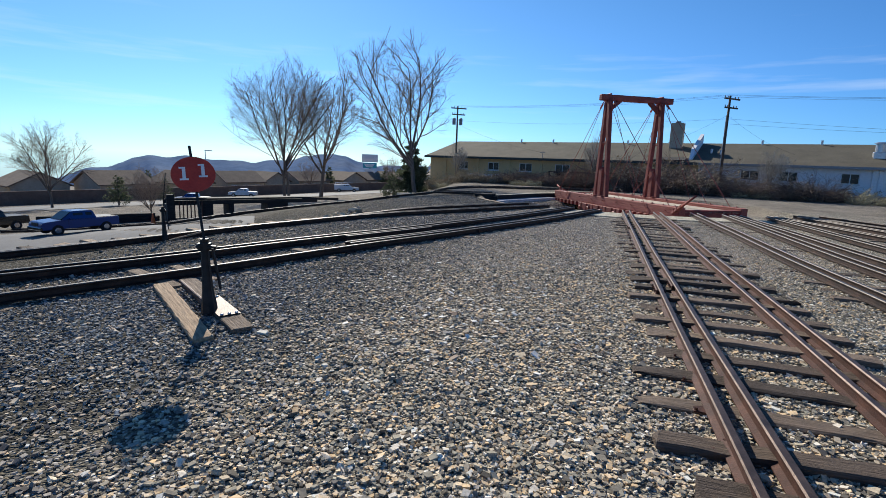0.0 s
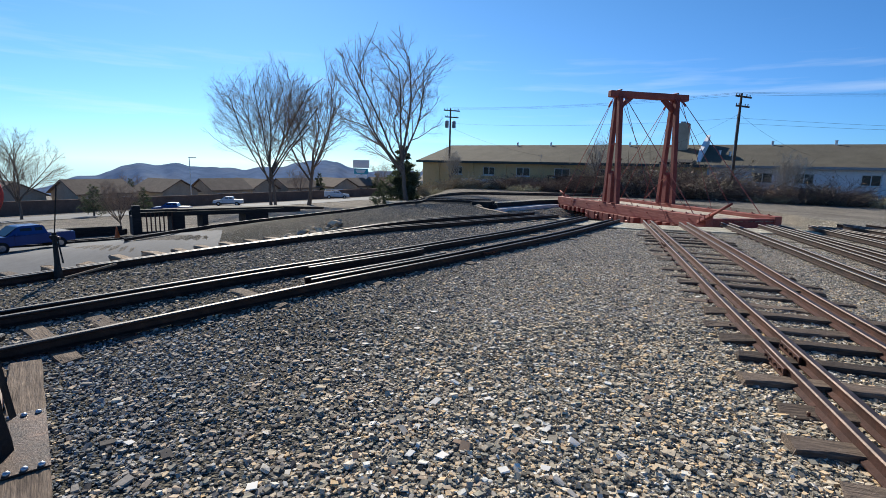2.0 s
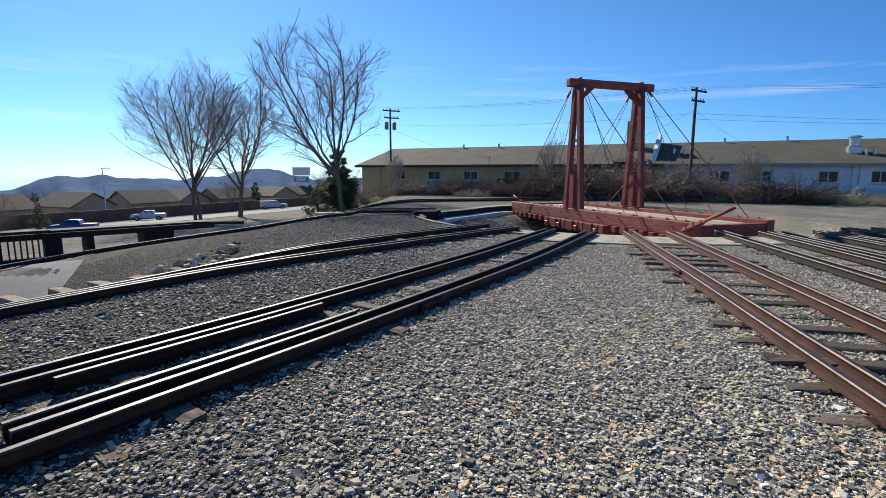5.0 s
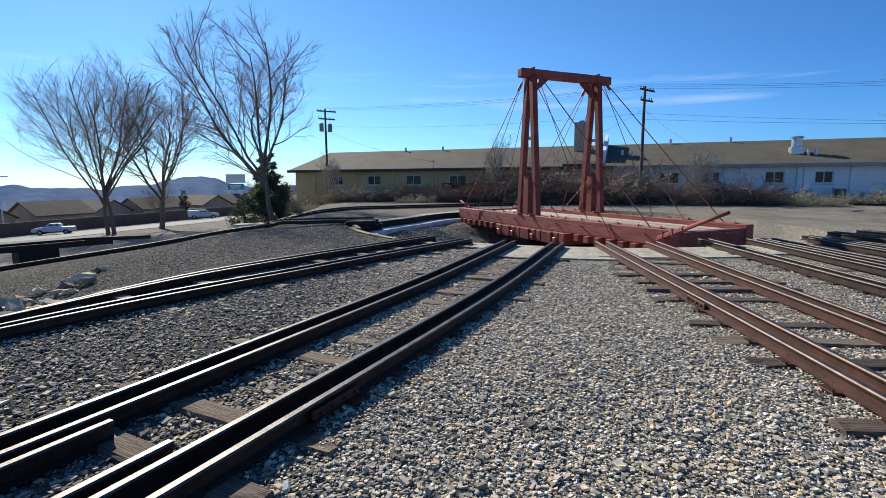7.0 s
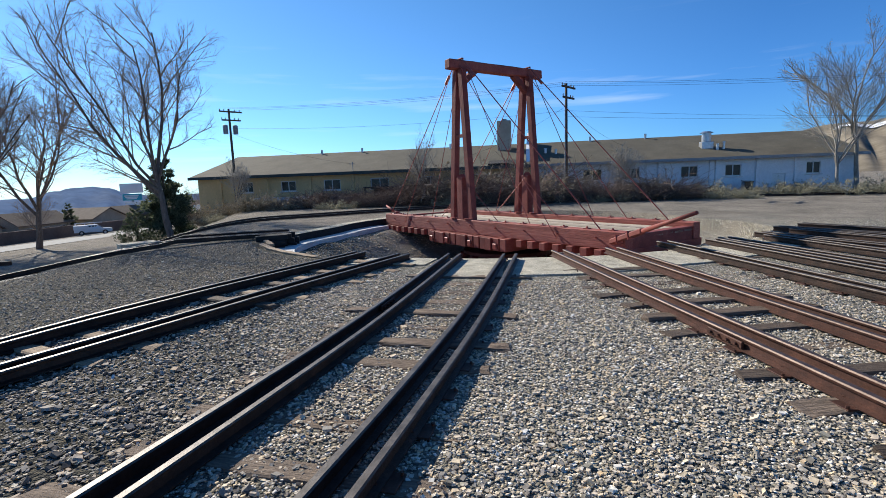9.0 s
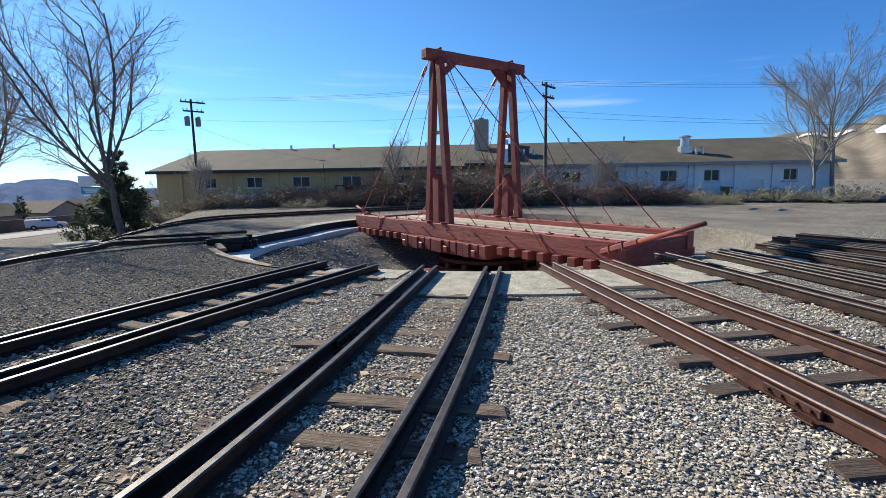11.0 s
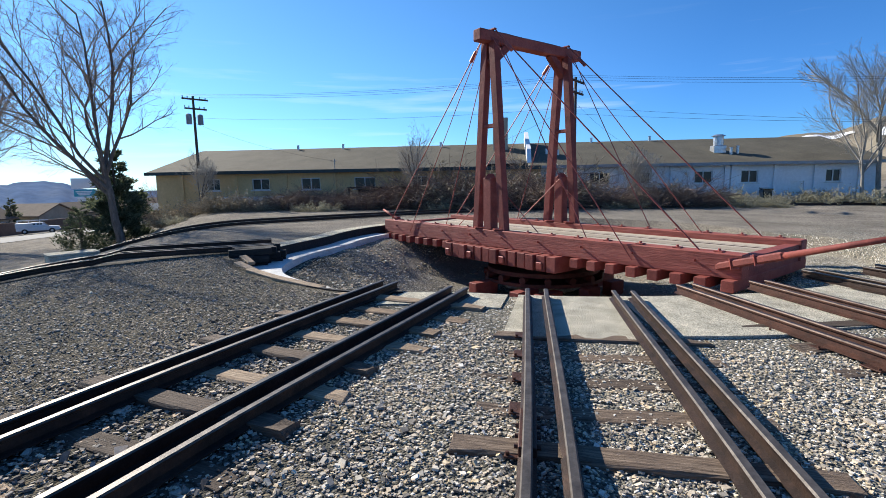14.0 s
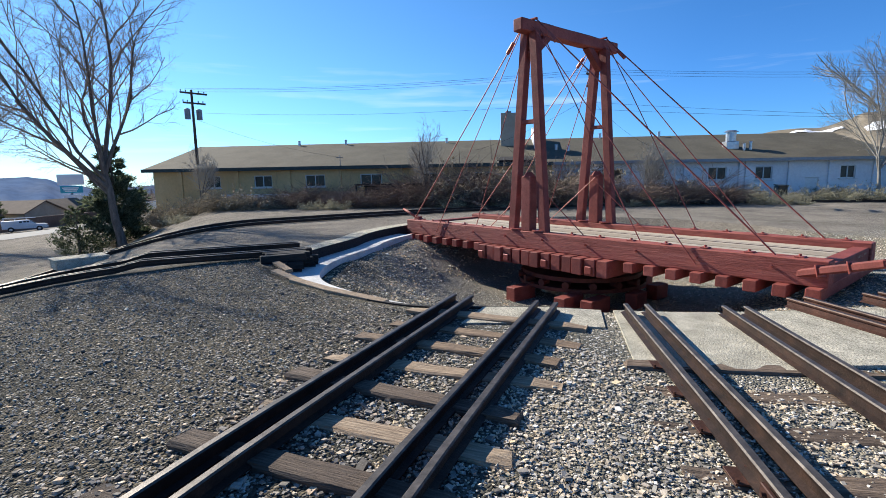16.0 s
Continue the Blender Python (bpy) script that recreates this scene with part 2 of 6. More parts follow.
M["roof"] = material("brown_shingle_roof", [(0.3, (0.078, 0.068, 0.046)), (0.7, (0.125, 0.110, 0.076))], 0.6, 0.95, bump=0.6, bump_scale=9, fine=(8, 0.25))
M["trim_green"] = material("dark_green_fascia", [(0.3, (0.022, 0.040, 0.040)), (0.7, (0.040, 0.062, 0.060))], 3, 0.6)
M["glass"] = material("dark_window_glass", [(0.3, (0.012, 0.013, 0.015)), (0.7, (0.028, 0.028, 0.030))], 1, 0.15, spec=0.35)
M["frame_white"] = material("white_window_frame", [(0.3, (0.55, 0.55, 0.54)), (0.7, (0.70, 0.70, 0.68))], 3, 0.5)
M["galvanised"] = material("galvanised_steel", [(0.3, (0.42, 0.44, 0.46)), (0.7, (0.60, 0.62, 0.64))], 6, 0.35, 0.8, fine=(20, 0.15))
M["grey_metal"] = material("grey_painted_metal", [(0.3, (0.20, 0.21, 0.22)), (0.7, (0.30, 0.31, 0.32))], 5, 0.5, 0.3)
M["pole"] = material("creosoted_pole", [(0.3, (0.055, 0.038, 0.027)), (0.7, (0.125, 0.090, 0.066))], 2, 0.9, bump=0.6, bump_scale=9, stretch=(6, 6, 0.7), fine=(10, 0.3))
M["blue_paint"] = material("blue_car_paint", [(0.3, (0.003, 0.040, 0.17)), (0.7, (0.004, 0.055, 0.22))], 1, 0.35, 0.2, coat=0.3)
M["white_car"] = material("white_car_paint", [(0.3, (0.62, 0.63, 0.64)), (0.7, (0.72, 0.72, 0.72))], 1, 0.3, coat=0.8)
M["black_car"] = material("dark_green_car_paint", [(0.3, (0.008, 0.012, 0.011)), (0.7, (0.014, 0.020, 0.018))], 1, 0.25, coat=1.0)
M["rubber"] = material("tyre_rubber", [(0.3, (0.012, 0.012, 0.012)), (0.7, (0.022, 0.022, 0.022))], 8, 0.8)
M["chrome"] = material("wheel_rim", [(0.3, (0.45, 0.45, 0.46)), (0.7, (0.60, 0.60, 0.61))], 4, 0.25, 0.9)
M["lamp"] = material("clear_headlamp", [(0.3, (0.55, 0.56, 0.57)), (0.7, (0.7, 0.7, 0.7))], 4, 0.15, 0.2)
M["house"] = material("beige_house_wall", [(0.3, (0.34, 0.29, 0.22)), (0.7, (0.44, 0.38, 0.29))], 0.5, 0.9, fine=(3, 0.12))
M["house_roof"] = material("brown_tile_roof", [(0.3, (0.13, 0.095, 0.07)), (0.7, (0.20, 0.145, 0.105))], 0.7, 0.95, fine=(4, 0.25))
M["blockwall"] = material("brown_block_wall", [(0.3, (0.13, 0.085, 0.065)), (0.7, (0.19, 0.13, 0.10))], 0.5, 0.95, bump=0.5, bump_scale=5, fine=(3, 0.2))
# the blue of the distant air is mixed into the mountains' base colour
M["hill"] = material("haze_tinted_mountain", [(0.25, (0.125, 0.185, 0.285)), (0.5, (0.165, 0.230, 0.340)), (0.75, (0.225, 0.265, 0.330))], 0.012, 1.0, fine=(0.05, 0.2), spec=0.0)
M["hill_dry"] = material("dry_brush_hill", [(0.25, (0.17, 0.145, 0.11)), (0.6, (0.25, 0.215, 0.165)), (0.85, (0.33, 0.29, 0.23))], 0.05, 1.0, fine=(0.3, 0.25), spec=0.0)
M["snow"] = material("old_snow", [(0.3, (0.80, 0.82, 0.85)), (0.7, (0.9, 0.9, 0.9))], 0.2, 0.7)
M["plastic_orange"] = material("orange_cone_plastic", [(0.3, (0.55, 0.10, 0.02)), (0.7, (0.65, 0.14, 0.03))], 4, 0.5)
M["sign_teal"] = material("teal_sign_face", [(0.3, (0.03, 0.30, 0.38)), (0.7, (0.05, 0.38, 0.46))], 4, 0.5)


# thin leaves let some light through
for key, share in (("needle", 0.45), ("sage", 0.35), ("brush_pale", 0.25)):
    lt = M[key].node_tree
    lb = lt.nodes["Principled BSDF"]
    tr_ = lt.nodes.new("ShaderNodeBsdfTranslucent")
    lt.links.new(lb.inputs["Base Color"].links[0].from_socket, tr_.inputs["Color"])
    ms = lt.nodes.new("ShaderNodeMixShader")
    ms.inputs[0].default_value = share
    lt.links.new(lb.outputs[0], ms.inputs[1])
    lt.links.new(tr_.outputs[0], ms.inputs[2])
    lt.links.new(ms.outputs[0], lt.nodes["Material Output"].inputs["Surface"])


# ---- mesh helpers ----
def finish(name, me, mat, parent=None, label="", smooth=False):
    if mat is not None and not me.materials:
        me.materials.append(M[mat] if isinstance(mat, str) else mat)
    if smooth:
        me.polygons.foreach_set("use_smooth", [True] * len(me.polygons))
    ob = new(name, me)
    if parent is not None:
        ob.parent = parent
    if label:
        ob["label"] = label
    return ob


def part(name, bm, mat, parent=None, label="", smooth=False):
    me = bpy.data.meshes.new(name)
    bm.normal_update()
    bm.to_mesh(me)
    bm.free()
    return finish(name, me, mat, parent, label, smooth)


def shared(name, me, parent, m, label=""):
    ob = new(name, me)
    ob.parent = parent
    ob.matrix_basis = m
    if label:
        ob["label"] = label
    return ob


def raw(name, verts, faces, mat, parent=None, label="", smooth=False):
    me = bpy.data.meshes.new(name)
    me.from_pydata(verts, [], faces)
    me.update()
    return finish(name, me, mat, parent, label, smooth)


def thing(name, m, label, category, group="", kind=""):
    ob = new(name)
    ob.empty_display_size = 0.2
    ob.matrix_basis = m
    return tagged(ob, label, category, group, kind)


def box(bm, size, m=None, bevel=0.0, jitter=0.0, rng=None):
    """A box with its middle at m's place, with chamfered or slightly worn edges."""
    r = bmesh.ops.create_cube(bm, size=1.0, matrix=(m or Matrix()) @ Matrix.Diagonal((*size, 1)))
    vs = r["verts"]
    if jitter:
        for v in vs:
            v.co += Vector((rng.uniform(-1, 1), rng.uniform(-1, 1), rng.uniform(-1, 1))) * jitter
    if bevel:
        es = list({e for v in vs for e in v.link_edges})
        bmesh.ops.bevel(bm, geom=es, offset=bevel, segments=1, affect="EDGES", profile=0.5)
    return bm


def boxed(size, m=None, bevel=0.0, jitter=0.0, rng=None):
    return box(bmesh.new(), size, m, bevel, jitter, rng)


def span(a, b, up=(0, 0, 1)):
    """A pose at the middle of a..b whose x axis runs along it."""
    a, b = Vector(a), Vector(b)
    x = (b - a).normalized()
    up = Vector(up)
    if abs(x.dot(up)) > 0.98:
        up = Vector((0, 1, 0))
    y = up.cross(x).normalized()
    z = x.cross(y)
    m = Matrix((x, y, z)).transposed().to_4x4()
    m.translation = (a + b) / 2
    return m


def beam(bm, a, b, w, h, bevel=0.015, jitter=0.0, rng=None, up=(0, 0, 1)):
    return box(bm, ((Vector(b) - Vector(a)).length, w, h), span(a, b, up), bevel, jitter, rng)


def rod(bm, a, b, r, sides=8, r2=None):
    m = span(a, b) @ Matrix.Rotation(radians(90), 4, "Y")
    bmesh.ops.create_cone(bm, cap_ends=True, segments=sides, radius1=r, radius2=r if r2 is None else r2, depth=(Vector(b) - Vector(a)).length, matrix=m)
    return bm


def sweep(points, profile, closed=True):
    """Verts and faces of a profile (across, up) carried along points of the plan (x, y, z)."""
    P = [Vector(p) for p in points]
    verts, faces, n = [], [], len(profile)
    for i, p in enumerate(P):
        d = (P[min(i + 1, len(P) - 1)] - P[max(i - 1, 0)]).normalized()
        side = Vector((d.y, -d.x, 0)).normalized()
        verts += [p + side * a + Vector((0, 0, u)) for a, u in profile]
    for i in range(len(P) - 1):
        for k in range(n):
            a, b = i * n + k, i * n + (k + 1) % n
            faces.append((a, b, b + n, a + n))
    faces.append(tuple(range(n))[::-1])
    faces.append(tuple(range((len(P) - 1) * n, len(P) * n)))
    return verts, faces


# ---- the plan ----
CENTRE = Vector((11.84, 28.78, 0.0))     # the turntable's pivot


def smooth01(v):
    v = min(1.0, max(0.0, v))
    return v * v * (3 - 2 * v)


def ground_z(x, y):
    u = -0.82 * (x - 4.7) + 0.57 * (y - 24.0)
    w = smooth01((y - 18) / 10)
    drop = -3.0 * smooth01((u - 0.8 - 3.0 * w) / (11 + 12 * w)) - 0.06 * max(0.0, u - 25)
    drop *= smooth01((4.5 - x) / 9)
    far = math.hypot(x - 12, y - 29)
    z = drop
    if far < 120:
        z += 0.05 * (noise.noise(Vector((x * 0.16, y * 0.16, 3.1)))) * min(1.0, max(0.0, (far - 13) / 6))
    return z


def pit_radius(a):
    """The pit's rim, by the angle round the pivot in degrees: it comes closer at the far side."""
    a %= 360
    return 6.9 + (2.2 * smooth01((a - 145) / 45) - 0.65 * smooth01((a - 208) / 16)) * smooth01((340 - a) / 35)


def round_pit(r, a):
    """A radius given for a rim of 10 m, drawn to the real rim."""
    w = 1.0 - smooth01((r - 10.8) / 7.0)
    return r * (1 + (pit_radius(math.degrees(a)) / 10 - 1) * w)


def pit_z(r, a):
    if r > 9.05:
        return -0.42
    return -0.42 - 1.3 * smooth01((9.0 - r) / 5.5) + 0.07 * noise.noise(Vector((r * math.cos(a) * 0.7, r * math.sin(a) * 0.7, 7)))


# ---- ground: one sheet round the pit, out to the horizon ----
radii = [0.01, 1.5, 3, 4.5, 6, 7, 8, 8.6, 9.0, 9.1, 9.96, 10.04]
r_ = 10.4
while r_ < 60:
    radii.append(r_)
    r_ += 0.45 + 0.012 * (r_ - 10)
while r_ < 4200:
    radii.append(r_)
    r_ *= 1.13
SEG = 300
gv, gf = [], []
for r_ in radii:
    for k in range(SEG):
        a_ = 2 * math.pi * k / SEG
        rr_ = round_pit(r_, a_)
        x_, y_ = CENTRE.x + rr_ * math.cos(a_), CENTRE.y + rr_ * math.sin(a_)
        gv.append((x_, y_, pit_z(r_, a_) if r_ < 10 else ground_z(x_, y_)))
for i in range(len(radii) - 1):
    for k in range(SEG):
        a_, b_ = i * SEG + k, i * SEG + (k + 1) % SEG
        gf.append((a_, b_, b_ + SEG, a_ + SEG))
gm = bpy.data.materials.new("gravel_ground")
gm.use_nodes = True
nt = gm.node_tree
bs = nt.nodes["Principled BSDF"]
bs.inputs["Roughness"].default_value = 0.95
bs.inputs["Specular IOR Level"].default_value = 0.03
co = nt.nodes.new("ShaderNodeTexCoord")
vo = node(nt, "ShaderNodeTexVoronoi", Scale=44.0, Randomness=1.0)
nt.links.new(co.outputs["Object"], vo.inputs["Vector"])
sp = nt.nodes.new("ShaderNodeSeparateColor")
nt.links.new(vo.outputs["Color"], sp.inputs[0])
r1 = nt.nodes.new("ShaderNodeValToRGB")
for e, (p, c) in zip([r1.color_ramp.elements[0], r1.color_ramp.elements[1], *[r1.color_ramp.elements.new(0.5) for _ in range(3)]],
                     [(0.0, (0.09, 0.091, 0.087)), (1.0, (0.66, 0.61, 0.52)), (0.35, (0.20, 0.198, 0.18)), (0.65, (0.31, 0.29, 0.245)), (0.85, (0.43, 0.37, 0.28))]):
    e.position, e.color = p, (*c, 1)
nt.links.new(sp.outputs[0], r1.inputs[0])
# large patches: bluish fines, tan stone, dust
n1 = node(nt, "ShaderNodeTexNoise", Scale=0.35, Detail=5.0, Roughness=0.6)
nt.links.new(co.outputs["Object"], n1.inputs[0])
r2 = nt.nodes.new("ShaderNodeValToRGB")
r2.color_ramp.elements[0].position, r2.color_ramp.elements[0].color = 0.36, (0.66, 0.66, 0.64, 1)
r2.color_ramp.elements[1].position, r2.color_ramp.elements[1].color = 0.64, (0.95, 0.90, 0.82, 1)
nt.links.new(n1.outputs[0], r2.inputs[0])
mu = nt.nodes.new("ShaderNodeMixRGB")
mu.blend_type = "MULTIPLY"
mu.inputs[0].default_value = 1.0
nt.links.new(r1.outputs[0], mu.inputs[1])
nt.links.new(r2.outputs[0], mu.inputs[2])
# dark slate gravel on the side of the dead-end siding, pale stone on the other
sx = nt.nodes.new("ShaderNodeSeparateXYZ")
nt.links.new(co.outputs["Object"], sx.inputs[0])
lx = nt.nodes.new("ShaderNodeMath")
lx.operation = "MULTIPLY_ADD"
lx.inputs[1].default_value, lx.inputs[2].default_value = -0.30, 2.2
nt.links.new(sx.outputs[1], lx.inputs[0])
ly = nt.nodes.new("ShaderNodeMath")
ly.operation = "ADD"
nt.links.new(sx.outputs[0], ly.inputs[0])
nt.links.new(lx.outputs[0], ly.inputs[1])
lz = nt.nodes.new("ShaderNodeMath")
lz.operation = "MULTIPLY_ADD"
lz.inputs[1].default_value = 5.0
nt.links.new(n1.outputs[0], lz.inputs[0])
nt.links.new(ly.outputs[0], lz.inputs[2])
lm = nt.nodes.new("ShaderNodeMapRange")
lm.inputs[1].default_value, lm.inputs[2].default_value = 0.6, 3.2
lm.inputs[3].default_value, lm.inputs[4].default_value = 0.45, 1.1
nt.links.new(lz.outputs[0], lm.inputs[0])
ls = nt.nodes.new("ShaderNodeVectorMath")
ls.operation = "SCALE"
nt.links.new(mu.outputs[0], ls.inputs[0])
nt.links.new(lm.outputs[0], ls.inputs["Scale"])
# bare dirt away from the tracks
n2 = node(nt, "ShaderNodeTexNoise", Scale=0.5, Detail=8.0, Roughness=0.65)
nt.links.new(co.outputs["Object"], n2.inputs[0])
r3 = nt.nodes.new("ShaderNodeValToRGB")
r3.color_ramp.elements[0].position, r3.color_ramp.elements[0].color = 0.3, (0.165, 0.147, 0.122, 1)
r3.color_ramp.elements[1].position, r3.color_ramp.elements[1].color = 0.7, (0.32, 0.285, 0.236, 1)
nt.links.new(n2.outputs[0], r3.inputs[0])
vd = nt.nodes.new("ShaderNodeVectorMath")
vd.operation = "DISTANCE"
vd.inputs[1].default_value = (4.0, 12.0, 0.0)
nt.links.new(co.outputs["Object"], vd.inputs[0])
ad = nt.nodes.new("ShaderNodeMath")
ad.operation = "MULTIPLY_ADD"
ad.inputs[1].default_value, ad.inputs[2].default_value = 9.0, -4.5
nt.links.new(n1.outputs[0], ad.inputs[0])
sm = nt.nodes.new("ShaderNodeMath")
sm.operation = "ADD"
nt.links.new(vd.outputs["Value"], sm.inputs[0])
nt.links.new(ad.outputs[0], sm.inputs[1])
mr = nt.nodes.new("ShaderNodeMapRange")
mr.inputs[1].default_value, mr.inputs[2].default_value = 18.0, 21.0
nt.links.new(sm.outputs[0], mr.inputs[0])
mx = nt.nodes.new("ShaderNodeMixRGB")
nt.links.new(mr.outputs[0], mx.inputs[0])
nt.links.new(ls.outputs[0], mx.inputs[1])
sk = nt.nodes.new("ShaderNodeMapRange")   # grit in the dirt
sk.inputs[3].default_value, sk.inputs[4].default_value = 0.55, 1.5
nt.links.new(sp.outputs[1], sk.inputs[0])
sd = nt.nodes.new("ShaderNodeVectorMath")
sd.operation = "SCALE"
nt.links.new(r3.outputs[0], sd.inputs[0])
nt.links.new(sk.outputs[0], sd.inputs["Scale"])
nt.links.new(sd.outputs[0], mx.inputs[2])
nt.links.new(mx.outputs[0], bs.inputs["Base Color"])
bu = node(nt, "ShaderNodeBump", Strength=1.0, Distance=0.022)
nt.links.new(vo.outputs["Distance"], bu.inputs["Height"])
bu.invert = True
nt.links.new(bu.outputs[0], bs.inputs["Normal"])
ground = raw("ground", gv, gf, gm, smooth=True)
tagged(ground, "grey crushed-stone ballast yard turning to bare dirt further off", "ground", kind="structure")

# ---- turntable pit ----
def ring(name, r0, r1, z0, z1, a0, a1, mat, label="", steps=60, parent=None):
    verts, faces = [], []
    for i in range(steps + 1):
        a = radians(a0 + (a1 - a0) * i / steps)
        for r, z in ((r0, z0), (r1, z0), (r1, z1), (r0, z1)):
            w = round_pit(r, a)
            verts.append((CENTRE.x + w * math.cos(a), CENTRE.y + w * math.sin(a), z))
    for i in range(steps):
        for k in range(4):
            p, q = i * 4 + k, i * 4 + (k + 1) % 4
            faces.append((p, q, q + 4, p + 4))
    faces += [(3, 2, 1, 0), tuple(steps * 4 + k for k in range(4))]
    return raw(name, verts, faces, mat, parent, label)


pit = thing("turntable_pit", Matrix(), "round turntable pit with concrete ledge and timber-lined wall", "pit", kind="structure")
ring("ledge", 9.05, 9.94, -0.62, -0.24, 120, 214, "concrete_smooth", "pale worn concrete ring ledge", 90, pit)
ring("coping", 9.96, 10.75, -0.3, 0.03, 95, 168, "concrete", "broken concrete coping", 40, pit)
ring("wall_lining", 9.94, 10.02, -0.7, 0.02, 92, 226, "black_timber", "dark timber lining", 90, pit)
rng = random.Random(5)
for k in range(16):  # stacked timber ends of the retaining wall by the dead-end siding
    a = radians(171 + 1.9 * (k % 4) + rng.uniform(-0.4, 0.4))
    z = -0.42 + 0.17 * (k // 4)
    p = CENTRE + Vector((math.cos(a), math.sin(a), 0)) * round_pit(10.1 + rng.uniform(-0.1, 0.15), a)
    part("wall_timber", boxed((1.0, 0.20, 0.165), pose(p.x, p.y, z, 0, 0, math.degrees(a) + rng.uniform(-7, 7)), 0.012), "black_timber", pit)
for k, (a, l) in enumerate(((196, 1.5), (188, 1.2), (203, 1.3), (181, 1.0))):
    a = radians(a)
    p = CENTRE + Vector((math.cos(a), math.sin(a), 0)) * round_pit(9.95, a)
    part("edge_board", boxed((l, 0.16, 0.07), pose(p.x, p.y, 0.01, 3, 2, math.degrees(a) + 94), 0.008), "tie_pale", pit)

# ---- tracks ----
RAIL_PROFILE = [(-0.060, 0.0), (0.060, 0.0), (0.060, 0.010), (0.012, 0.026), (0.010, 0.086), (0.031, 0.098), (0.034, 0.118), (0.024, 0.130), (-0.024, 0.130),
                (-0.034, 0.118), (-0.031, 0.098), (-0.010, 0.086), (-0.012, 0.026), (-0.060, 0.010)]
GAUGE, GUARD = 0.752, 0.485             # half spacing of the standard-gauge and the narrow-gauge rails


def rail(points, mat, parent, label=""):
    v, f = sweep(points, RAIL_PROFILE)
    me = bpy.data.meshes.new("rail")
    me.from_pydata(v, [], f)
    me.materials.append(M[mat])
    me.materials.append(M["rail_top" if mat == "rail" else "rail_top_brown"])
    n = len(RAIL_PROFILE)
    for i, p in enumerate(me.polygons):
        if i < len(f) - 2 and i % n in (6, 7, 8):
            p.material_index = 1
    me.update()
    return finish("rail", me, None, parent, label)


def tie_mesh(name, length, seed, mat):
    r = random.Random(seed)
    bm = bmesh.new()
    box(bm, (length, 0.215, 0.15), None, 0.014)
    bmesh.ops.subdivide_edges(bm, edges=[e for e in bm.edges if e.calc_length() > 0.5], cuts=9)
    for v in bm.verts:
        worn = 1.0 + 2.2 * smooth01((abs(v.co.x) - length * 0.36) / (length * 0.14))   # ends rot first
        v.co += Vector((r.uniform(-0.02, 0.01) * (worn - 1) * (1 if v.co.x > 0 else -1), r.uniform(-0.008, 0.008) * worn, r.uniform(-0.012, 0.004) * worn))
    me = bpy.data.meshes.new(name)
    bm.to_mesh(me)
    bm.free()
    me.materials.append(M[mat])
    return me


TIES = {m: [tie_mesh("tie", 2.20 + 0.07 * k, 40 + k, m) for k in range(5)] for m in ("tie", "tie_pale", "tie_brown")}
bm = boxed((0.15, 0.20, 0.014), None, 0.003)
for sx, sy in ((0.055, 0.075), (-0.055, -0.075)):
    rod(bm, (sx, sy, 0), (sx, sy, 0.03), 0.013, 6)
plate_me = bpy.data.meshes.new("tie_plate")
bm.to_mesh(plate_me)
bm.free()
plate_me.materials.append(M["rail_brown"])
bm = bmesh.new()
for sy in (-0.045, 0.045):
    box(bm, (0.55, 0.03, 0.07), pose(0, sy, 0), 0.006)
    for k in (-0.2, -0.07, 0.07, 0.2):
        rod(bm, (k, sy * 1.2, 0), (k, sy * 1.9, 0), 0.016, 6)
joint_me = bpy.data.meshes.new("joint_bar")
bm.to_mesh(joint_me)
bm.free()
joint_me.materials.append(M["rail_brown"])


def plan_line(end, angle, length):
    """Plan points of a straight track that heads for the turntable at angle (degrees) and stops at end."""
    d = Vector((math.cos(radians(angle)), math.sin(radians(angle)), 0))
    n = int(length)
    return [Vector((*end, 0)) - d * (length * i / n) for i in range(n + 1)]


def curve_through(pts, n=50):
    """A smooth plan curve through a few points (Catmull-Rom)."""
    P = [Vector((*p, 0)) for p in pts]
    P = [P[0] * 2 - P[1]] + P + [P[-1] * 2 - P[-2]]
    out = []
    for i in range(1, len(P) - 2):
        for k in range(n):
            t = k / n
            a, b, c, d = P[i - 1:i + 3]
            out.append(0.5 * ((2 * b) + (c - a) * t + (2 * a - 5 * b + 4 * c - d) * t * t + (3 * b - a - 3 * c + d) * t ** 3))
    return out + [P[-2]]


def offset(line, s):
    out = []
    for i, p in enumerate(line):
        d = (line[min(i + 1, len(line) - 1)] - line[max(i - 1, 0)]).normalized()
        out.append(p + Vector((-d.y, d.x, 0)) * s)
    return out


def resample(line, step):
    out, acc, want = [], 0.0, 0.0
    for a, b in zip(line, line[1:]):
        l = (b - a).length
        while want <= acc + l + 1e-9:
            out.append((a.lerp(b, (want - acc) / max(l, 1e-9)), (b - a).normalized()))
            want += step
        acc += l
    return out


